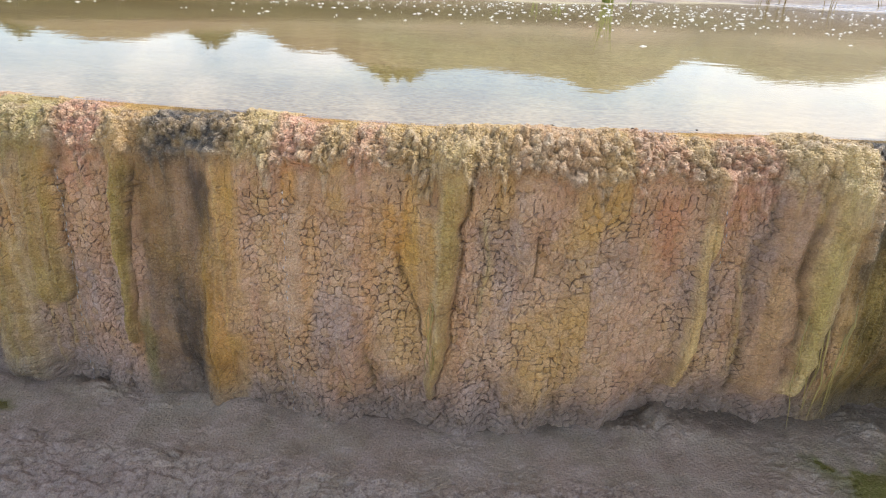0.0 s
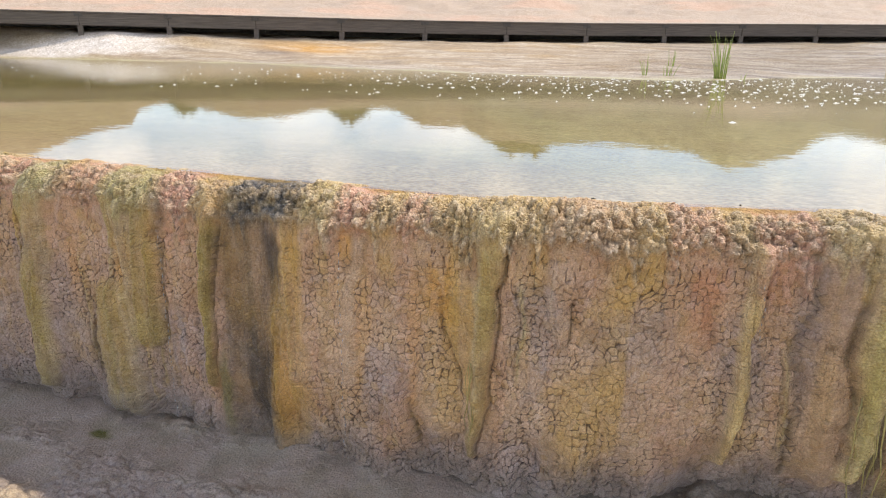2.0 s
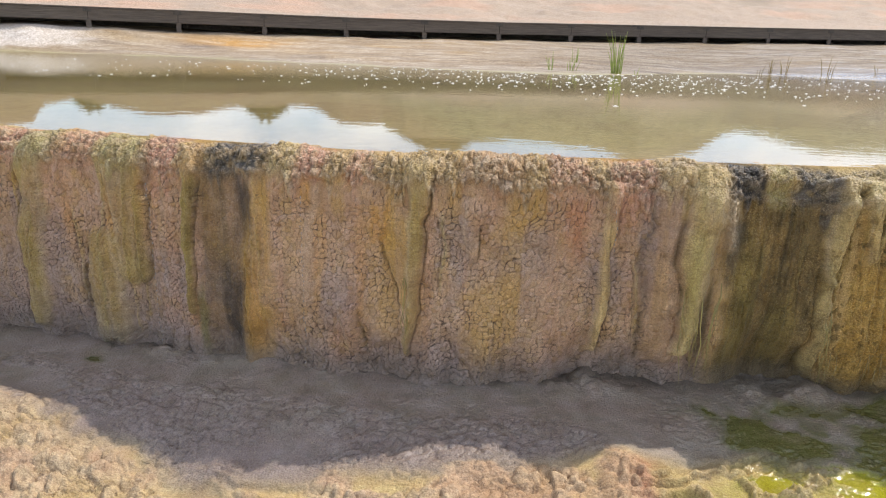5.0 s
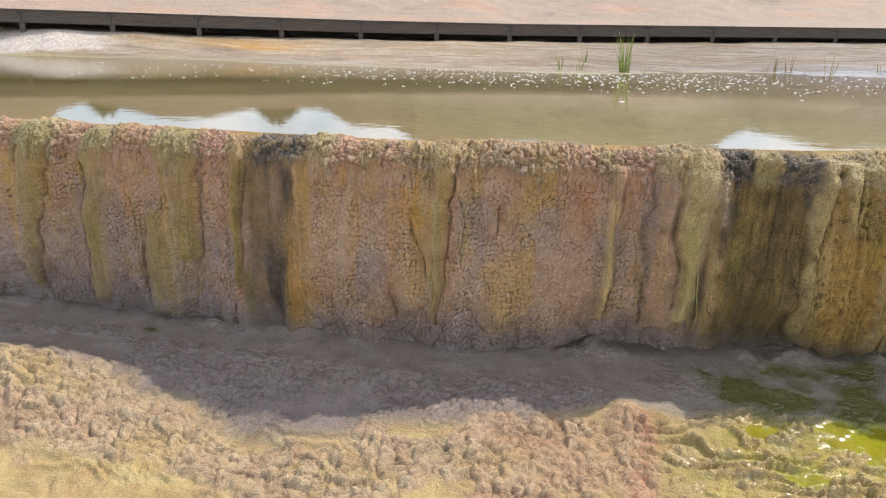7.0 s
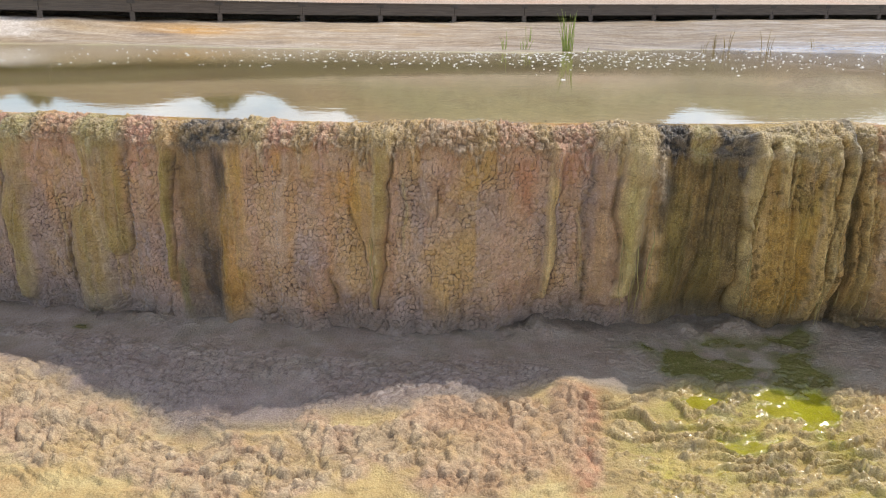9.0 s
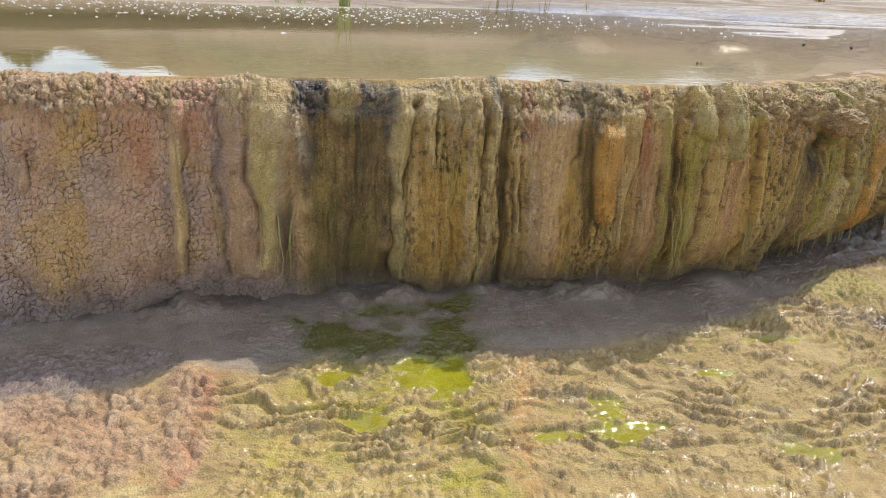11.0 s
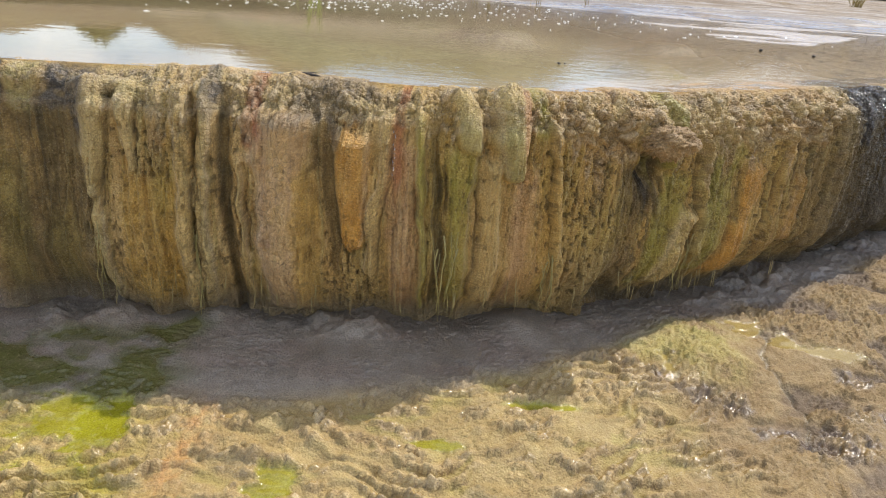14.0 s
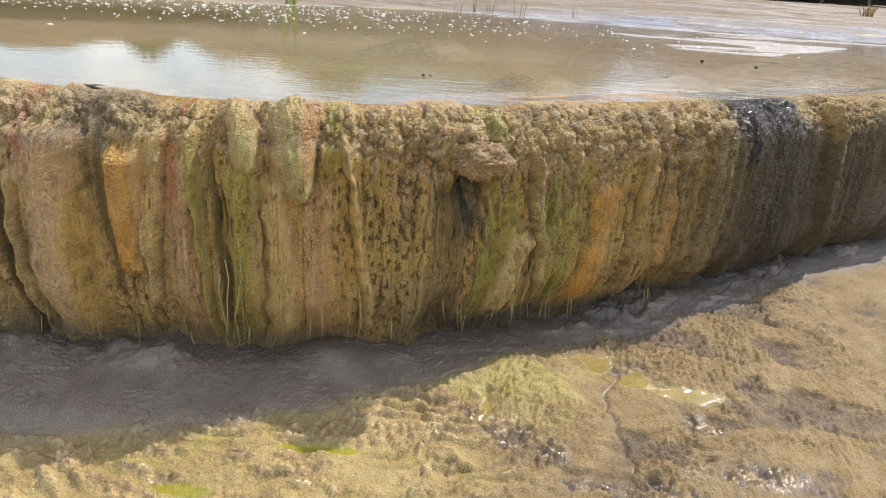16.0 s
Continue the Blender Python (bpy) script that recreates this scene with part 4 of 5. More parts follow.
    C = lay(C, bell(X - 3.36 + 0.20 * (2.4 - Y) + 0.03 * n2, 0.075 + 0.02 * n1) * lit * (0.45 + 0.8 * strip), (0.58, 0.33, 0.12))
    C = lay(C, bell(X - 1.52 - 0.15 * (Y - 2.2) + 0.04 * n2, 0.07) * lit * (0.45 + 0.6 * strip), (0.50, 0.25, 0.14))
    # wet yellow-green algae flats
    flat = step(1.70, 2.05, X + 0.35 * n1) * step(3.35, 2.9, X + 0.35 * n1 + 0.25 * n2) * lit
    C = lay(C, flat * (1 - 0.7 * crowd) * (0.75 + 0.5 * n1), (0.53, 0.43, 0.115))
    lime = step(-0.02, 0.35, fbm(X * 3.0 + 1.2 * Y, Y * 3.6 - 0.8 * X, 207, 4))
    C = lay(C, flat * (1 - 0.8 * crowd) * lime * 0.75, (0.40, 0.365, 0.035))
    olive = middle * lit * step(0.12, 0.4, fbm(X * 2.8, Y * 5.5, 209, 3)) * (1 - crowd)
    C = lay(C, olive * 0.6, (0.42, 0.365, 0.10))
    wet = 0.25 + 0.35 * flat * step(-0.3, 0.3, n2)
    glint = (1 - west) * lit * step(0.02, 0.25, fbm(X * 6, Y * 10, 213, 3))
    wet = np.maximum(wet, glint * 0.84 * step(0.3, 0.6, crowd + 0.4 * strength))
    wet = np.maximum(wet, 0.42 * (1 - crowd) * middle * lit * step(-0.25, 0.15, fbm(X * 3.1 + Y, Y * 4 - X, 214, 3)))
    # single knolls, with damp ground before them painted darker where shade falls
    for cx, cy, rx, ry, h in KNOLLS:
        q = np.hypot((X - cx) / rx, (Y - cy) / ry) + 0.5 * n2 + 0.25 * n3
        Z = Z + h * step(1.3, 0.3, q) * (0.8 + 0.5 * fines)
        C = lay(C, step(1.2, 0.6, q) * step(-0.2, 0.3, n3) * 0.5, (0.34, 0.29, 0.16))
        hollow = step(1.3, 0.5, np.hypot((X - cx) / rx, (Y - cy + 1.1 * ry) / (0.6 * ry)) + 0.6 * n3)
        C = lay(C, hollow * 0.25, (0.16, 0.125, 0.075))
        wet = np.maximum(wet, hollow * 0.7)
    # algae mound, brown crust, clinker and channel in the east
    far1, far2, farown = cells(X * 30, Y * 40 + 0.8 * n2, 179, 0.95)
    crust = brown * lit * step(-0.35, 0.25, fbm(X * 3, Y * 4, 180, 3))
    Z = Z + crust * 0.034 * np.clip(1 - far1**2 * 1.8, 0, 1) * farown
    C = lay(C, brown * (0.85 + 0.3 * n1), (0.33, 0.235, 0.105))
    C = lay(C, crust * step(0.12, 0.0, far2 - far1) * 0.5, (0.16, 0.12, 0.08))
    scar = step(0.0, 0.3, fbm(X * 2.2 - 1.4 * Y, Y * 5.5 + X, 235, 4)) * brown
    C = lay(C, scar * 0.75 * step(6.2, 7.0, X), (0.17, 0.13, 0.10))
    C = lay(C, brown * step(-0.1, 0.4, fbm(X * 9, Y * 12, 236, 3)) * 0.45, (0.42, 0.33, 0.18))
    Z = Z - 0.025 * scar * brown
    mound = step(1.2, 0.55, np.hypot((X - 6.22) / 0.42, (Y - 3.42) / 0.34) + 0.35 * fbm(X * 6, Y * 6, 221, 3))
    C = lay(C, mound * 0.85 * step(-0.5, 0.2, fbm(X * 5, Y * 5, 223, 3)), (0.50, 0.44, 0.14))
    C = lay(C, mound * step(0.1, 0.5, n3) * 0.4, (0.62, 0.55, 0.27))
    m1, m2, _ = cells(X * 60, Y * 60, 231)
    Z = Z + mound * (0.015 + 0.012 * np.clip(1 - m1**2 * 2, 0, 1))
    for cx, cy, rx, ry in ((6.00, 3.12, 0.10, 0.07), (6.16, 2.99, 0.16, 0.07), (6.36, 2.96, 0.14, 0.09), (6.6, 2.80, 0.22, 0.08), (6.95, 2.75, 0.3, 0.12), (7.3, 3.30, 0.14, 0.08), (7.5, 2.95, 0.4, 0.14), (6.05, 3.30, 0.08, 0.03)):
        m = step(1.3, 0.4, np.hypot((X - cx) / rx, (Y - cy) / ry) + 0.7 * fbm(X * 11, Y * 15, 241, 4))
        C = lay(C, m * 0.75 * step(-0.5, 0.3, n3), (0.13, 0.10, 0.08))
        wet = np.maximum(wet, 0.84 * m)
        Z = Z + m * 0.016 * fbm(X * 34, Y * 38, 251, 2)
    run = bell(X - 6.79 - 0.04 * np.sin(Y * 9) + 0.05 * fbm(X * 3, Y * 9, 261, 3), 0.020 + 0.010 * n2) * step(2.4, 2.7, Y) * step(3.80, 3.55, Y)
    Z = Z - 0.022 * run
    C = lay(C, run * 0.5, (0.20, 0.175, 0.11))
    wet = np.maximum(wet, run * 0.8)
    # damp strip below the face, shade painted grey, flaked and cracked, with green pools
    damp_shade = damp_shade * (1 - 0.85 * nod * west)
    C = lay(C, damp_shade * 0.92, (0.29, 0.262, 0.232))
    C = lay(C, damp_shade * step(-0.1, 0.45, n2) * 0.5, (0.36, 0.315, 0.26))
    C = lay(C, damp_shade * step(0.0, 0.4, fbm(X * 3, Y * 7, 272, 4)) * 0.45, (0.30, 0.235, 0.20))
    C = lay(C, damp_shade * step(1.8, 1.2, X) * step(-0.5, 0.3, n2) * 0.6, (0.37, 0.315, 0.295))
    C = lay(C, damp_shade * step(1.8, 1.2, X) * step(0.35, 0.7, Dd + 0.2 * n1) * 0.55, (0.235, 0.185, 0.18))
    C = lay(C, damp_shade * step(0.92, 0.98, saw2) * 0.35 * step(-0.2, 0.35, n1), (0.12, 0.10, 0.085))
    C = lay(C, damp_shade * step(0.15, 0.5, n3) * 0.35, (0.17, 0.15, 0.125))
    C = lay(C, damp_shade * step(3.6, 4.8, X) * 0.2, (0.17, 0.15, 0.12))
    # shade under the wall's foot, painted on the ground
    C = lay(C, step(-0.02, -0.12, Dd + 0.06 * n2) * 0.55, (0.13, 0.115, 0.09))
    k1, k2, kown = cells(X * 15 + 0.8 * n2, Y * 19 + 0.8 * n3, 275, 0.95)
    broken = damp_shade * step(0.2, 0.4, Dd) * step(2.0, 1.6, X) * step(-0.3, 0.1, n1)
    Z = Z + broken * (0.012 * np.clip(1 - k1**2 * 1.5, 0, 1) + 0.012 * kown)
    C = lay(C, broken * step(0.12, 0.02, k2 - k1) * 0.75, (0.11, 0.08, 0.07))
    pond = np.zeros_like(X)
    PX, PY = X + 0.14 * fbm(X * 3.1 + Y, Y * 4.3, 285, 4), Y + 0.10 * fbm(X * 4.7, Y * 3.9 - X, 287, 4)
    for cx, cy, rx, ry in ((1.95, 3.06, 0.36, 0.18), (2.35, 3.08, 0.36, 0.17), (2.88, 3.06, 0.34, 0.26), (3.08, 3.22, 0.15, 0.18), (2.93, 2.78, 0.34, 0.22), (2.35, 2.82, 0.46, 0.18), (-2.10, 3.0, 0.07, 0.06)):
        pond = pond + np.exp(-1.3 * (((PX - cx) / rx) ** 2 + ((PY - cy) / ry) ** 2))
    pond = step(0.08, 0.85, pond * (0.75 + 1.3 * fbm(PX * 3.1 + Y, PY * 4.4 - 0.5 * X, 281, 4)))
    C = lay(C, pond * 0.88, (0.105, 0.118, 0.018))
    C = lay(C, pond * step(0.1, 0.5, fbm(X * 6, Y * 9, 283, 3)) * 0.5, (0.20, 0.185, 0.10))
    wet = np.maximum(wet, pond * 0.85)
    wet = np.maximum(wet, damp_shade * (0.50 + 0.15 * step(-0.2, 0.3, n1)))
    # standing puddles
    for cx, cy, rx, ry in PUDDLES:
        m = step(1.15, 0.75, np.hypot((X - cx) / rx, (Y - cy) / ry) + 0.9 * fbm(X * 8, Y * 13, 291, 4))
        level = float(ground_height(np.array([cx]), np.array([cy]))[0]) - 0.004
        Z = Z + m * 0.85 * (level + 0.15 * (Y - cy) - Z)
        green = 1.9 < cx < 5.5
        C = lay(C, m * (0.8 if green else 0.65), (0.34, 0.345, 0.02) if green else (0.44, 0.36, 0.12))
        wet = np.maximum(wet, m)
    talus = step(0.16, -0.06, Dd) * step(-0.2, 0.3, fbm(X * 2.4, 0 * Y, 295, 3))
    Z = Z + talus * (0.015 + 0.05 * fbm(X * 9, Y * 9, 296, 3))
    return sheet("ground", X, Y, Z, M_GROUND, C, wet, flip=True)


tagged(build_ground(), "rippled yellow and tan mineral crust, wet below the wall with shade in its colour", "ground", kind="structure")

# ---- upper terrace: pool bed, far shore and hillside, one sheet ----
HORIZON = [(-75, 9), (-55, 8.5), (-48, 7.4), (-43.3, 6.1), (-40.5, 5.4), (-38, 5.1), (-37.3, 4.2), (-35, 3.8), (-33, 4.3), (-30, 5.0), (-27, 5.0), (-24.3, 4.6), (-19.5, 4.6), (-18, 4.8),
           (-16, 5.9), (-12.8, 5.9), (-11, 6.8), (-5, 7.2), (-2, 7.0), (0.3, 7.1), (5.1, 7.5), (7.8, 8.5), (9.7, 8.1), (12.1, 7.4), (13.8, 6.1), (15, 5.8), (17, 6.1), (20.7, 7.0), (25, 6.8),
           (27.5, 6.1), (34, 7.5), (45, 9.5), (75, 10)]
EYE_MID = (1.0, -0.5)
WALKWAY_MID, WALKWAY_TURN = (-5.11, 20.6), 19.6


def walkway_y(x):
    return WALKWAY_MID[1] + (x - WALKWAY_MID[0]) * math.tan(radians(WALKWAY_TURN))


def shore_y(x):
    return 14.9 - 1.3 * bell(x - 0.8, 2.2) + 1.6 * bell(x - 5.2, 1.6) - 0.3 * bell(x + 2.5, 1.5) + 1.2 * step(-4, -8, x) + 0.35 * fbm(x * 0.6, 0 * x, 301, 3)


def ridge_distance(turn):
    """How far the crest of the hillside lies, by direction."""
    return 170 / np.maximum(np.cos(turn) - 0.2 * np.sin(turn), 0.35)


def upper_height(x, y):
    """Bed of the pool, apron up to the walkway, then the slope up to the skyline."""
    sh = shore_y(x)
    back = y - edge_y(x)
    bed = 1.60 - 0.11 * step(0.3, 3.0, back) - 0.05 * step(3, 8, back)
    bed = bed + (1.70 - bed) * step(sh - 2.2, sh, y)
    # mud flats that just rise from the water in the east
    flats = step(6.2, 9.5, x + 0.35 * (y - 6) * 0.4) * step(20, 16, y)
    bed = bed + flats * (1.675 - bed)
    rise = np.clip((y - sh) / np.maximum(walkway_y(x) - sh, 1.5), 0, 1)
    z = bed + (2.24 - 1.70) * rise**1.15 + 0.20 * step(-7, -17, x) * step(0, 1, rise) + 0.14 * step(0, 12, x) * rise
    beyond = np.maximum(y - walkway_y(x) - 1.2, 0)
    z = z + 0.078 * np.minimum(beyond, 20)
    turn = np.arctan2(x - EYE_MID[0], y - EYE_MID[1])
    top = 0.98 + ridge_distance(turn) * (0.0043 + np.tan(np.radians(np.interp(np.degrees(turn), [p[0] for p in HORIZON], [p[1] for p in HORIZON]))))
    z = z + (top - z) * step(8, 140, beyond)
    return z


def build_upper():
    ys = np.concatenate([np.linspace(0, 0.5, 12)[:-1], np.linspace(0.5, 14, 180)[:-1], np.linspace(14, 26, 90)[:-1], np.linspace(26, 52, 50)[:-1], np.geomspace(52, 420, 60)])
    us = np.concatenate([np.linspace(-1, -0.2, 130)[:-1], np.linspace(-0.2, 0.45, 240)[:-1], np.linspace(0.45, 1, 90)])
    back = ys[:, None]
    X = 2.0 + us[None] * (16 + 1.35 * back)
    front = edge_y(np.clip(X, -9, 14)) + 0.30 + 0.22 * step(5.0, 7.2, X)
    Y = front * np.exp(-back / 9) + (back + 3.5) * (1 - np.exp(-back / 9)) + back * np.exp(-back / 9)
    Z = upper_height(X, Y)
    n1, n2 = fbm(X * 0.8, Y * 1.0, 311, 4), fbm(X * 3, Y * 4, 321, 4)
    sh = shore_y(X)
    dry = step(sh - 0.3, sh + 0.4, Y)
    Z = Z + 0.012 * n1 + 0.007 * n2 * (0.4 + 0.6 * dry) + 0.05 * dry * fbm(X * 0.9, Y * 2.2, 331, 4) + step(7, 18, Y - walkway_y(X)) * (0.22 * fbm(X / 4, Y / 4, 337, 4) + 0.16 * fbm(X * 1.1, Y * 1.1, 338, 3))
    flats = step(6.2, 9.5, X + 0.14 * (Y - 6)) * step(20, 16, Y)
    Z = Z + flats * (0.010 + 0.050 * fbm(X * 0.45, Y * 2.4, 341, 4))
    for cx, cy, rx, ry in ((5.35, 8.5, 0.55, 0.45), (6.4, 5.75, 0.35, 0.3), (7.45, 8.1, 0.5, 0.25), (8.3, 7.3, 0.6, 0.3)):
        Z = Z + (1.686 + 0.012 * n2 - Z) * step(1.6, 0.3, np.hypot((X - cx) / rx, (Y - cy) / ry) + 0.4 * n2)
    lay = lambda C, m, rgb: C + (np.array(rgb) - C) * np.clip(m, 0, 1)[..., None]
    C = np.array((0.46, 0.435, 0.235)) * np.ones(X.shape + (1,))
    near = Y - edge_y(X)
    C = lay(C, step(-0.2, 0.4, n1) * 0.35, (0.30, 0.22, 0.11))
    C = lay(C, step(2.5, 0.5, near) * 0.8, (0.56, 0.48, 0.34))
    C = lay(C, step(4.5, 7.5, X) * (1 - dry) * 0.7, (0.40, 0.285, 0.115))
    C = lay(C, flats * 0.7, (0.46, 0.38, 0.30))
    C = lay(C, bell(X - 6.4, 0.9) * bell(Y - 5.9, 0.9) * step(0.0, 0.5, n2) * 0.8, (0.34, 0.30, 0.05))
    # pale shelf just under the water behind the eastern lip, rimmed with algae
    brink = np.interp(X, [4.6, 5.4, 6.1, 6.6, 7.0, 7.8, 8.9, 10.4, 14], [3.3, 4.3, 4.75, 5.1, 5.6, 6.6, 8.1, 10.2, 14])
    ledge = step(0.14, -0.14, Y - brink + 0.15 * n2) * step(4.8, 5.6, X)
    Z = Z + ledge * (1.684 + 0.006 * n2 - Z)
    C = lay(C, ledge * 0.85, (0.60, 0.52, 0.41))
    C = lay(C, ledge * step(7.3, 8.3, X) * step(0.05, 0.3, fbm(X * 9, Y * 11, 345, 3)) * 0.6, (0.12, 0.105, 0.10))
    C = lay(C, bell(Y - brink - 0.25, 0.28) * step(4.9, 5.3, X) * step(8.0, 7.2, X) * step(-0.1, 0.3, n2) * 0.8, (0.42, 0.365, 0.05))
    # the dry apron, streaked along the shore
    streak = fbm(X * 0.5, Y * 3.5, 351, 4)
    C = lay(C, dry, (0.37, 0.285, 0.185))
    C = lay(C, dry * step(-0.2, 0.4, streak) * 0.7, (0.52, 0.45, 0.35))
    C = lay(C, dry * step(0.15, 0.5, fbm(X * 0.8, Y * 6, 353, 4)) * 0.6, (0.25, 0.20, 0.15))
    C = lay(C, dry * step(0.1, 0.6, n1) * 0.5, (0.45, 0.31, 0.13))
    C = lay(C, dry * bell(X + 7.5, 1.5) * bell(Y - 18.3, 0.8) * 0.9, (0.60, 0.34, 0.08))
    C = lay(C, dry * bell(X + 8.3, 0.9) * bell(Y - 17.6, 0.4) * 0.8, (0.16, 0.13, 0.12))
    C = lay(C, step(-10.8, -12.2, X + 0.8 * n1) * step(-1.5, -1.0, Y - walkway_y(X) + 0.3 * n2) * dry * step(walkway_y(X) + 0.5, walkway_y(X) - 0.5, Y) * 0.85, (0.78, 0.75, 0.72))
    fine = fbm(X * 0.9 + 0.4 * Y, Y * 9, 357, 4)
    C = lay(C, dry * step(0.05, 0.35, fine) * 0.55 * step(-3, 2, X), (0.27, 0.205, 0.14))
    C = lay(C, dry * step(-0.15, -0.4, fine) * 0.5, (0.62, 0.56, 0.47))
    C = C * (1 - 0.34 * dry * step(-2, 4, X))[..., None]
    far = step(1.5, 4, Y - walkway_y(X))
    C = lay(C, far * 0.9, (0.46, 0.37, 0.29))
    C = lay(C, far * step(0.1, 0.5, fbm(X * 0.7, Y * 0.5, 363, 5)) * 0.35, (0.36, 0.30, 0.24))
    C = lay(C, far * step(0, 0.5, fbm(X * 0.25, Y * 0.25, 361, 4)) * 0.6, (0.58, 0.38, 0.27))
    hill = step(22, 60, Y - walkway_y(X) + 6 * n1)
    C = lay(C, hill, (0.20, 0.17, 0.085))
    C = lay(C, hill * step(0, -12, X) * 0.6, (0.14, 0.155, 0.07))
    C = lay(C, hill * step(-0.1, 0.25, fbm(X / 2.6, Y / 2.6, 371, 4)) * 0.8, (0.065, 0.065, 0.03))
    C = lay(C, hill * step(-8, -18, X) * 0.6, (0.26, 0.14, 0.08))
    wet = np.clip(0.9 * flats + 0.5 * step(sh + 2.0, sh, Y) + 0.6 * step(3, 9, X) * dry * step(0, 0.4, streak) * step(walkway_y(X), walkway_y(X) - 2, Y), 0, 1)
    return sheet("upper_ground", X, Y, Z, M_BED, C, wet)


tagged(build_upper(), "silty pool bed and dry mineral apron rising to a brown hillside", "ground", kind="structure")


def build_water():
    xs = np.concatenate([np.linspace(-24, -3, 60)[:-1], np.linspace(-3, 9, 160)[:-1], np.linspace(9, 26, 50)])
    t = np.linspace(0, 1, 60)
    X = np.repeat(xs[None], len(t), 0)
    lo = edge_y(np.clip(X, -9, 14)) + 0.27 + 0.04 * step(5.0, 7.2, X)
    Y = lo + (20.0 - lo) * t[:, None]
    return sheet("pool_water", X, Y, np.full_like(X, WATER), M_WATER)


tagged(build_water(), "still shallow pool water mirroring sky and trees", "water", kind="structure")


# ---- walkway beyond the pool ----
def build_walkway():
    root = empty("boardwalk", (*WALKWAY_MID, 2.29), WALKWAY_TURN)
    tagged(root, "low weathered timber boardwalk with fascia boards on short posts", "boardwalk")
    bay, n0, n1 = 2.4, -12, 22
    lift = lambda k: float(np.interp(k, [-12, -6, 0, 2, 9, 11.5, 13, 22], [0.30, 0.20, 0.03, 0.02, 0.16, 0.24, 0.48, 0.56]))

    def along(bm, k):
        """Shears a board of one bay to the slope of the deck."""
        for v in bm.verts:
            v.co.z += lift(k) + (lift(k + 1) - lift(k)) * (v.co.x / bay - k)

    for k in range(n0, n1):
        bm = bmesh.new()
        sag = random.uniform(-0.004, 0.004)
        add_box(bm, (k * bay + 0.006, -0.02, 0.115 + sag), ((k + 1) * bay - 0.006, 0.03, 0.44 + sag), 0.006)
        along(bm, k)
        part("fascia_board", bm, M_TIMBER, root)
        bm = bmesh.new()
        add_box(bm, (k * bay - 0.07, -0.015, -0.35), (k * bay + 0.07, 0.06, 0.125), 0.006)
        part("post", bm, M_TIMBER, root).location.z = lift(k)
        bm = bmesh.new()
        add_box(bm, (k * bay - 0.11, -0.036, 0.35), (k * bay + 0.11, -0.0215, 0.475), 0.004)
        part("joint_plate", bm, M_TIMBER_DARK, root, "dark timber joint block").location.z = lift(k)
        bm = bmesh.new()
        add_box(bm, (k * bay - 0.05, 0.05, 0.20), (k * bay + 0.05, 1.85, 0.40), 0.006)
        part("joist", bm, M_TIMBER_DARK, root).location.z = lift(k)
        # dark rear board added so the gap under the deck reads as shade
        bm = bmesh.new()
        add_box(bm, (k * bay + 0.003, 1.82, -0.3), ((k + 1) * bay - 0.003, 1.87, 0.40), 0.006)
        along(bm, k)
        part("gap_backing", bm, M_TIMBER_DARK, root)
    for k in range(n0 * 8, n1 * 8):
        bm = bmesh.new()
        add_box(bm, (k * 0.3 + 0.004, -0.04, 0.442), (k * 0.3 + 0.294, 1.9, 0.482), 0.004)
        part("deck_plank", bm, M_TIMBER, root).location.z = lift(k / 8)


build_walkway()


# ---- sedges ----
def sedge(name, at, height, blades, spread, mat, label, bend=0.25):
    root = empty(name, at)
    tagged(root, label, "grass", group="sedges at the far shore")
    for _ in range(blades):
        a, h, r = random.uniform(0, 6.28), height * random.uniform(0.55, 1.0), spread * random.random() ** 0.7
        foot = Vector((math.cos(a) * r * 0.5, math.sin(a) * r * 0.5, -0.05))
        lean = Vector((math.cos(a), math.sin(a), 0)) * h * random.uniform(0.05, bend)
        line = [foot + Vector((0, 0, h * q)) + lean * q * q for q in (0, 0.3, 0.6, 0.85, 1.0)]
        w = random.uniform(0.005, 0.009)
        bm = bmesh.new()
        add_tube(bm, line, [w, w, w * 0.8, w * 0.5, 0.001], 4, 0.35)
        part("blade", bm, mat, root)
    return root


sedge("sedge_tuft", (2.36, 14.35, 1.66), 0.98, 24, 0.22, M_GRASS, "tall bright green sedge tuft standing in shallow water")
sedge("sedge_tuft", (1.42, 14.4, 1.66), 0.42, 8, 0.30, M_GRASS, "short sparse green sedges in shallow water", 0.5)
sedge("sedge_tuft", (1.02, 14.3, 1.66), 0.52, 5, 0.10, M_GRASS, "thin upright green sedge sprig")
sedge("sedge_tuft", (1.60, 16.6, 1.80), 0.50, 5, 0.12, M_GRASS, "thin upright green sedge sprig")
sedge("sedge_tuft", (2.76, 14.4, 1.66), 0.25, 3, 0.08, M_GRASS, "thin upright green sedge sprig")
for gx, gy, gh, gb in ((6.0, 16.4, 0.42, 5), (6.35, 16.5, 0.5, 4), (6.95, 15.65, 0.62, 4), (5.6, 15.9, 0.3, 3), (8.3, 16.2, 0.4, 3)):
    sedge("sedge_tuft", (gx, gy, 1.70), gh, gb, 0.25, M_DRY_GRASS, "sparse dry brown sedge stalks by the shore", 0.35)
sedge("grass_tussock", (15.6, 18.2, 2.2), 0.30, 40, 0.30, M_DRY_GRASS, "low dry golden grass tussock on bare ground", 0.7)


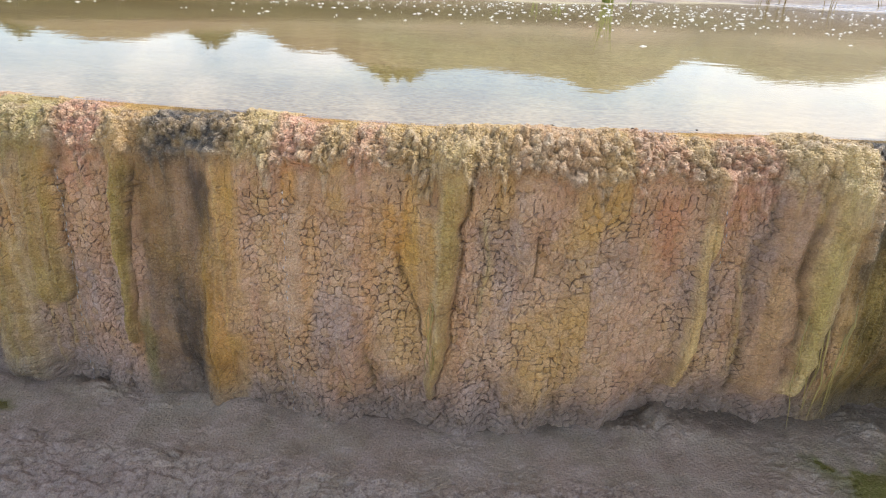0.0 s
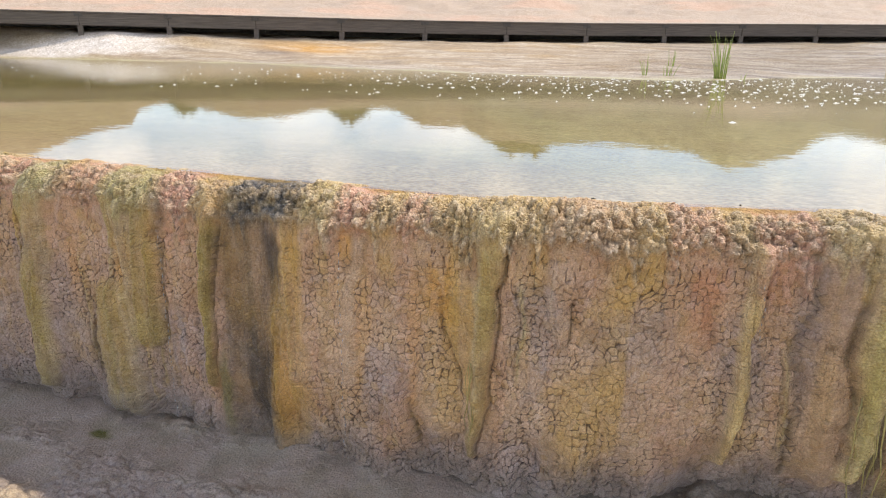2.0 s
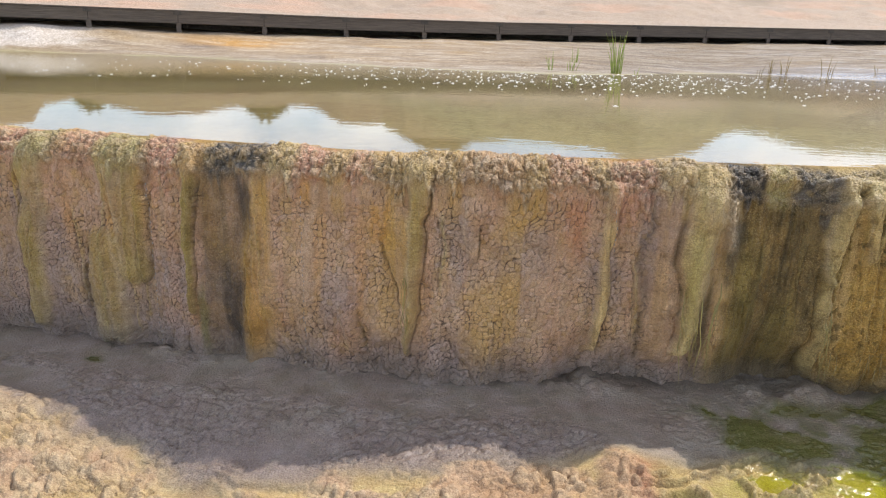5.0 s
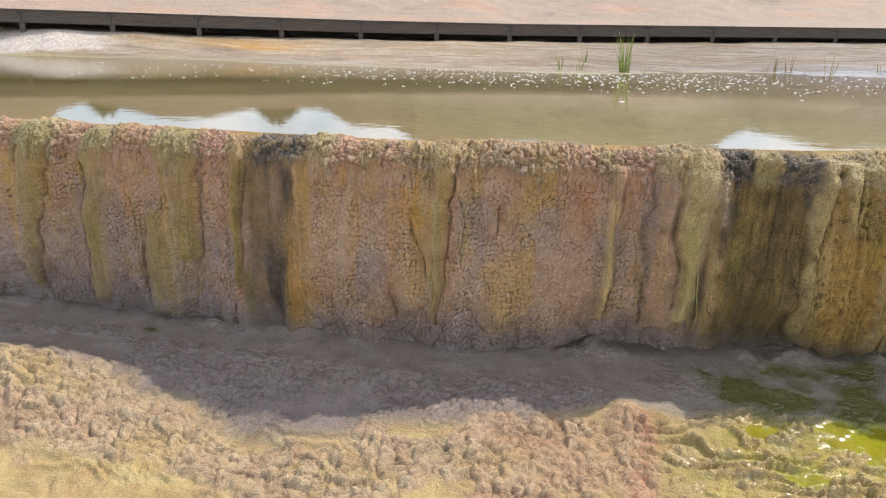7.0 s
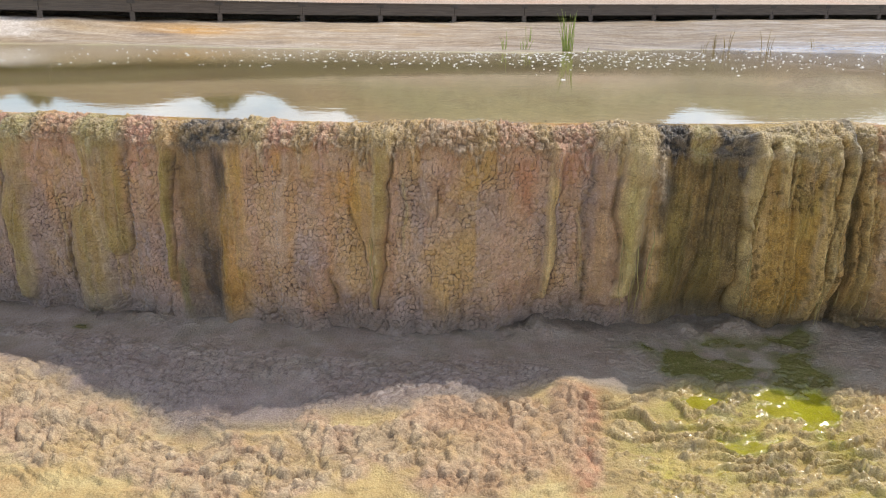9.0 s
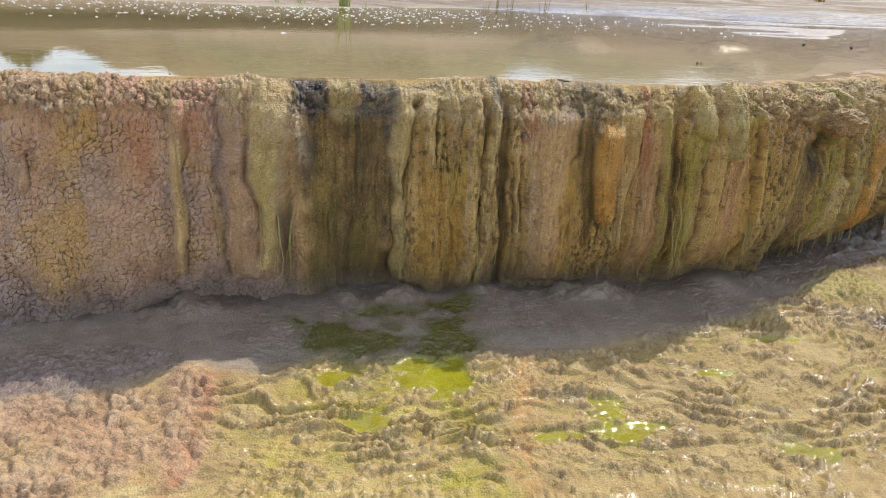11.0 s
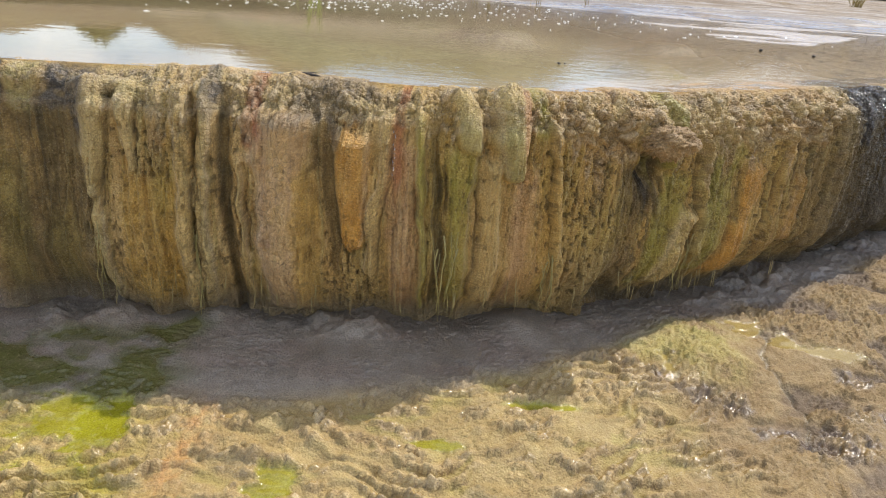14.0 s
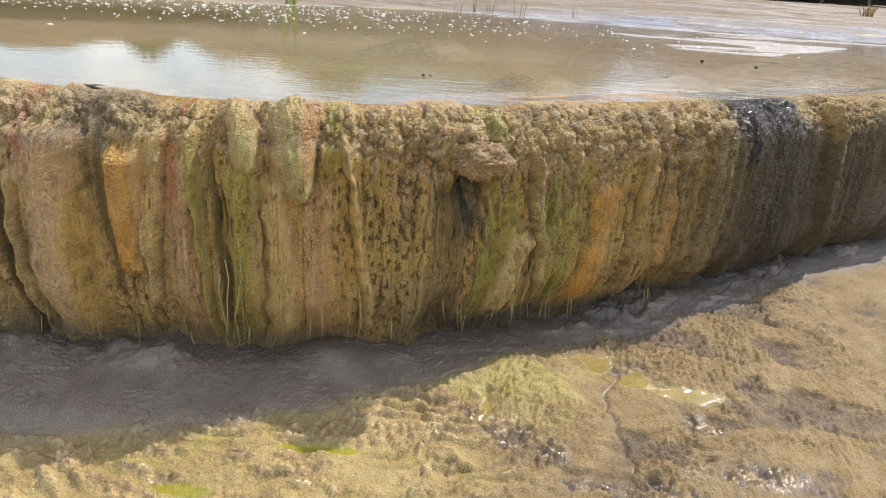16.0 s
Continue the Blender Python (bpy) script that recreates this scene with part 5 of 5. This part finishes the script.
# ---- foam, twigs and crumbs on the pool ----
def build_foam():
    bm = bmesh.new()
    for _ in range(760):
        x, y = random.gauss(0.5, 5.0), random.uniform(8.6, 14.2)
        if random.random() < 0.5:
            x, y = random.gauss(2.2, 2.4), random.gauss(12.0, 1.6)
        if y < 6 or y > float(shore_y(np.array([x]))[0]) - 0.15:
            continue
        r = random.uniform(0.007, 0.021) * random.choice((0.6, 1, 1, 1.6))
        n = 7
        rim = [bm.verts.new((x + r * random.uniform(0.7, 1.2) * math.cos(6.283 * k / n) * 1.4, y + r * random.uniform(0.7, 1.2) * math.sin(6.283 * k / n), WATER + 0.001)) for k in range(n)]
        mid = bm.verts.new((x, y, WATER + 0.012))
        for k in range(n):
            bm.faces.new((rim[k], rim[(k + 1) % n], mid))
    ob = part("foam", bm, M_FOAM)
    tagged(ob, "scattered white foam flecks floating on the pool", "foam", kind="stuff")


build_foam()


def twig(at, length, turn, thick, label):
    bm = bmesh.new()
    line = [Vector((length * (q - 0.5), 0.03 * math.sin(q * 5), 0.003 * math.sin(q * 3.1))) for q in (0, 0.2, 0.45, 0.7, 0.9, 1.0)]
    add_tube(bm, line, [thick * r for r in (0.5, 0.9, 1.0, 0.9, 0.6, 0.2)], 6)
    add_tube(bm, [line[2], line[2] + Vector((0.05, 0.025, 0.002)), line[2] + Vector((0.09, 0.035, 0.0))], [thick * 0.6, thick * 0.4, thick * 0.1], 5)
    ob = part("twig", bm, M_STICK)
    ob.matrix_world = pose(*at, 0, 0, turn)
    tagged(ob, label, "twig")


def crumb(at, size, label="small dark crumb of crust on the lip"):
    bm = bmesh.new()
    bmesh.ops.create_icosphere(bm, subdivisions=2, radius=size)
    for v in bm.verts:
        v.co *= 0.75 + 0.5 * noise.noise(v.co * (1.6 / size) + Vector(at))
        v.co.z *= 0.6
    ob = part("stone", bm, M_STICK)
    ob.location = at
    tagged(ob, label, "stone", group="crumbs on the lip")


twig((3.76, 3.63, 1.700), 0.17, 8, 0.009, "short dark soaked twig lying on the lip")
for cx, cy, cs in ((0.30, 3.36, 0.012), (0.58, 3.41, 0.016), (0.66, 3.39, 0.009), (0.95, 3.45, 0.010), (1.25, 3.49, 0.008)):
    crumb((cx, cy, 1.70), cs)
for cx, cy, cs in ((5.50, 5.08, 0.018), (5.55, 5.10, 0.012), (8.42, 7.9, 0.03), (8.9, 7.6, 0.025)):
    crumb((cx, cy, 1.70), cs, "small dark crumb of crust in shallow water")


# ---- hanging algae and trickles ----
def face_at(x, out=0.03):
    nx, ny = edge_normal(np.array([x]))
    return Vector((x + float(nx[0]) * out, float(edge_y(np.array([x]))[0]) + float(ny[0]) * out, 0))


def algae_curtain(x, top, foot, spread, count, out, label):
    root = empty("algae_curtain", face_at(x, out) + Vector((0, 0, top)))
    tagged(root, label, "algae", group="algae hanging from the face")
    for k in range(count):
        dx = spread * (random.random() - 0.5)
        a, z0 = face_at(x + dx, out + 0.01), top - random.uniform(0, 0.25) * (top - foot)
        z1 = foot + random.uniform(0, 0.3) * (top - foot)
        line = []
        for q in (0, 0.2, 0.4, 0.6, 0.8, 1.0):
            line.append(Vector((a.x + dx * -0.4 * q + 0.014 * math.sin(5 * q + 1.7 * k) + 0.005 * math.sin(17 * q + k), a.y - 0.015 * math.sin(3.1 * q), z0 + (z1 - z0) * q)) - root.location)
        w = random.uniform(0.0012, 0.0042)
        bm = bmesh.new()
        add_tube(bm, line, [w * 1.4, w * 1.2, w, w, w * 0.8, w * 0.3], 5, 0.7)
        part("strand", bm, M_ALGAE, root)


algae_curtain(1.88, 1.05, 0.33, 0.22, 11, 0.07, "pale olive algae strands hanging below a drape")
algae_curtain(0.09, 1.10, 0.45, 0.07, 5, 0.05, "pale olive algae strands hanging below a drape")
algae_curtain(3.20, 0.95, 0.30, 0.08, 4, 0.05, "pale olive algae strands hanging below a drape")
algae_curtain(2.68, 0.90, 0.32, 0.05, 4, 0.05, "pale olive algae strands hanging below a drape")
algae_curtain(4.62, 0.95, 0.35, 0.16, 7, 0.06, "greenish algae strands hanging down the face")
algae_curtain(5.25, 0.80, 0.34, 0.14, 5, 0.03, "greenish algae strands hanging down the face")
algae_curtain(6.2, 0.85, 0.36, 0.30, 9, 0.03, "green algae strands above the shaded foot")


def build_fringe():
    """Fine strands and drips that hang from the foot of the face."""
    rnd, bm = random.Random(21), bmesh.new()
    for _ in range(95):
        x = rnd.uniform(2.6, 7.2)
        if math.sin(x * 9.0) + math.sin(x * 23.0 + 1) < rnd.uniform(-1.2, 0.6):
            continue
        a, z0, ln, w = face_at(x, rnd.uniform(0.0, 0.04)), rnd.uniform(0.45, 0.62), rnd.uniform(0.08, 0.20), rnd.uniform(0.002, 0.004)
        sway = rnd.uniform(-0.02, 0.02)
        line = [Vector((a.x + sway * q * q, a.y - 0.008 * math.sin(3.1 * q), max(z0 - ln * q, 0.36))) for q in (0, 0.35, 0.7, 1.0)]
        line[-1].z -= 0.01
        add_tube(bm, line, [w * 0.4, w, w * 0.8, w * 0.2], 5, 0.8)
    tagged(part("algae_fringe", bm, M_FRINGE), "ragged ochre algae strands hanging along the foot of the face", "algae", kind="stuff")


build_fringe()


def trickle(x, top, foot, out):
    bm = bmesh.new()
    z = top
    while z > foot:
        ln = random.uniform(0.008, 0.03)
        a = face_at(x + random.gauss(0, 0.004), out + random.uniform(0, 0.012))
        add_tube(bm, [Vector((a.x, a.y, z)), Vector((a.x, a.y, z - ln * 0.5)), Vector((a.x, a.y, z - ln))], [0.0008, 0.0026, 0.0008], 5)
        z -= ln + random.uniform(0.004, 0.03)
    ob = part("trickle", bm, M_TRICKLE)
    tagged(ob, "thin sparkling trickle of water down the face", "water", group="trickles", kind="stuff")


for tx, tt, tf in ((-1.63, 1.45, 0.35), (-0.56, 1.45, 0.30), (1.33, 1.44, 1.20), (4.30, 1.5, 1.25)):
    trickle(tx, tt, tf, 0.075)


# ---- conifers on the slopes beyond ----
def conifer(seed):
    rnd = random.Random(seed)
    root = empty("conifer_tree")
    bm = bmesh.new()
    add_tube(bm, [Vector((0, 0, -0.5)), Vector((0.05, 0, 4)), Vector((0, 0.05, 8)), Vector((0, 0, 11.5))], [0.26, 0.2, 0.12, 0.03], 7)
    part("trunk", bm, M_BARK, root)
    bm = bmesh.new()
    for k in range(220):
        q = rnd.random() ** 0.8
        h, reach = 1.2 + 10.6 * q, (1 - q) * 5.4 * rnd.uniform(0.45, 1.15) + 0.15
        a = rnd.uniform(0, 6.283)
        d = Vector((math.cos(a), math.sin(a), 0))
        side = Vector((-d.y, d.x, 0))
        base, tip = Vector((0, 0, h)), d * reach + Vector((0, 0, h - reach * rnd.uniform(0.1, 0.5)))
        for s in (0.35, 0.65, 1.0):
            c = base.lerp(tip, s)
            w = 0.30 * reach * (1.15 - 0.6 * s)
            v = [bm.verts.new(p) for p in (c + side * w, c - side * w, c + d * w * 1.1 - Vector((0, 0, 0.12)), c + Vector((0, 0, w * 0.7)), c - d * w)]
            for f in ((0, 2, 3), (2, 1, 3), (1, 4, 3), (4, 0, 3), (0, 4, 1), (0, 1, 2)):
                bm.faces.new([v[i] for i in f])
    part("crown", bm, M_NEEDLE, root)
    return tagged(root, "dark green conifer on the slope beyond the pool", "tree", group="conifers on the slope")


def plant_trees():
    kinds = [conifer(5), conifer(9)]
    rows = [(a, float(ridge_distance(radians(a))) * 0.98, top) for a, top in ((-34.3, 6.0), (-33.7, 5.9), (-22.9, 6.2), (-22.2, 6.8), (-21.6, 6.9), (-20.9, 6.3), (-9.6, 8.8), (-8.8, 9.3), (-7.8, 9.1), (-6.8, 9.3), (-5.9, 8.5), (3.0, 8.3), (7.6, 9.1))]
    rnd = random.Random(3)
    for a in (-52, -29, -17, -3, 1.2, 3, 7.5, 18, 24, 31, 40):
        rows.append((a + rnd.uniform(-0.8, 0.8), float(ridge_distance(radians(a))) * rnd.uniform(0.97, 1.0), float(np.interp(a, [p[0] for p in HORIZON], [p[1] for p in HORIZON])) + rnd.uniform(0.1, 0.5)))
    for k, (a, r, top) in enumerate(rows):
        x, y = EYE_MID[0] + r * math.sin(radians(a)), EYE_MID[1] + r * math.cos(radians(a))
        g = float(upper_height(np.array([x]), np.array([y]))[0])
        size = max((0.98 + r * (math.tan(radians(top)) + 0.0043) - g) / 11.8, 0.06)
        m = pose(x, y, g, 0, 0, rnd.uniform(0, 360)) @ Matrix.Diagonal((2.7 * size, 2.7 * size, size, 1))
        src = kinds[k % 2]
        if k < 2:
            src.matrix_world = m
            src.scale = (2.7 * size, 2.7 * size, size)
        else:
            got = copy_thing(src, m)
            got.matrix_world = m


plant_trees()
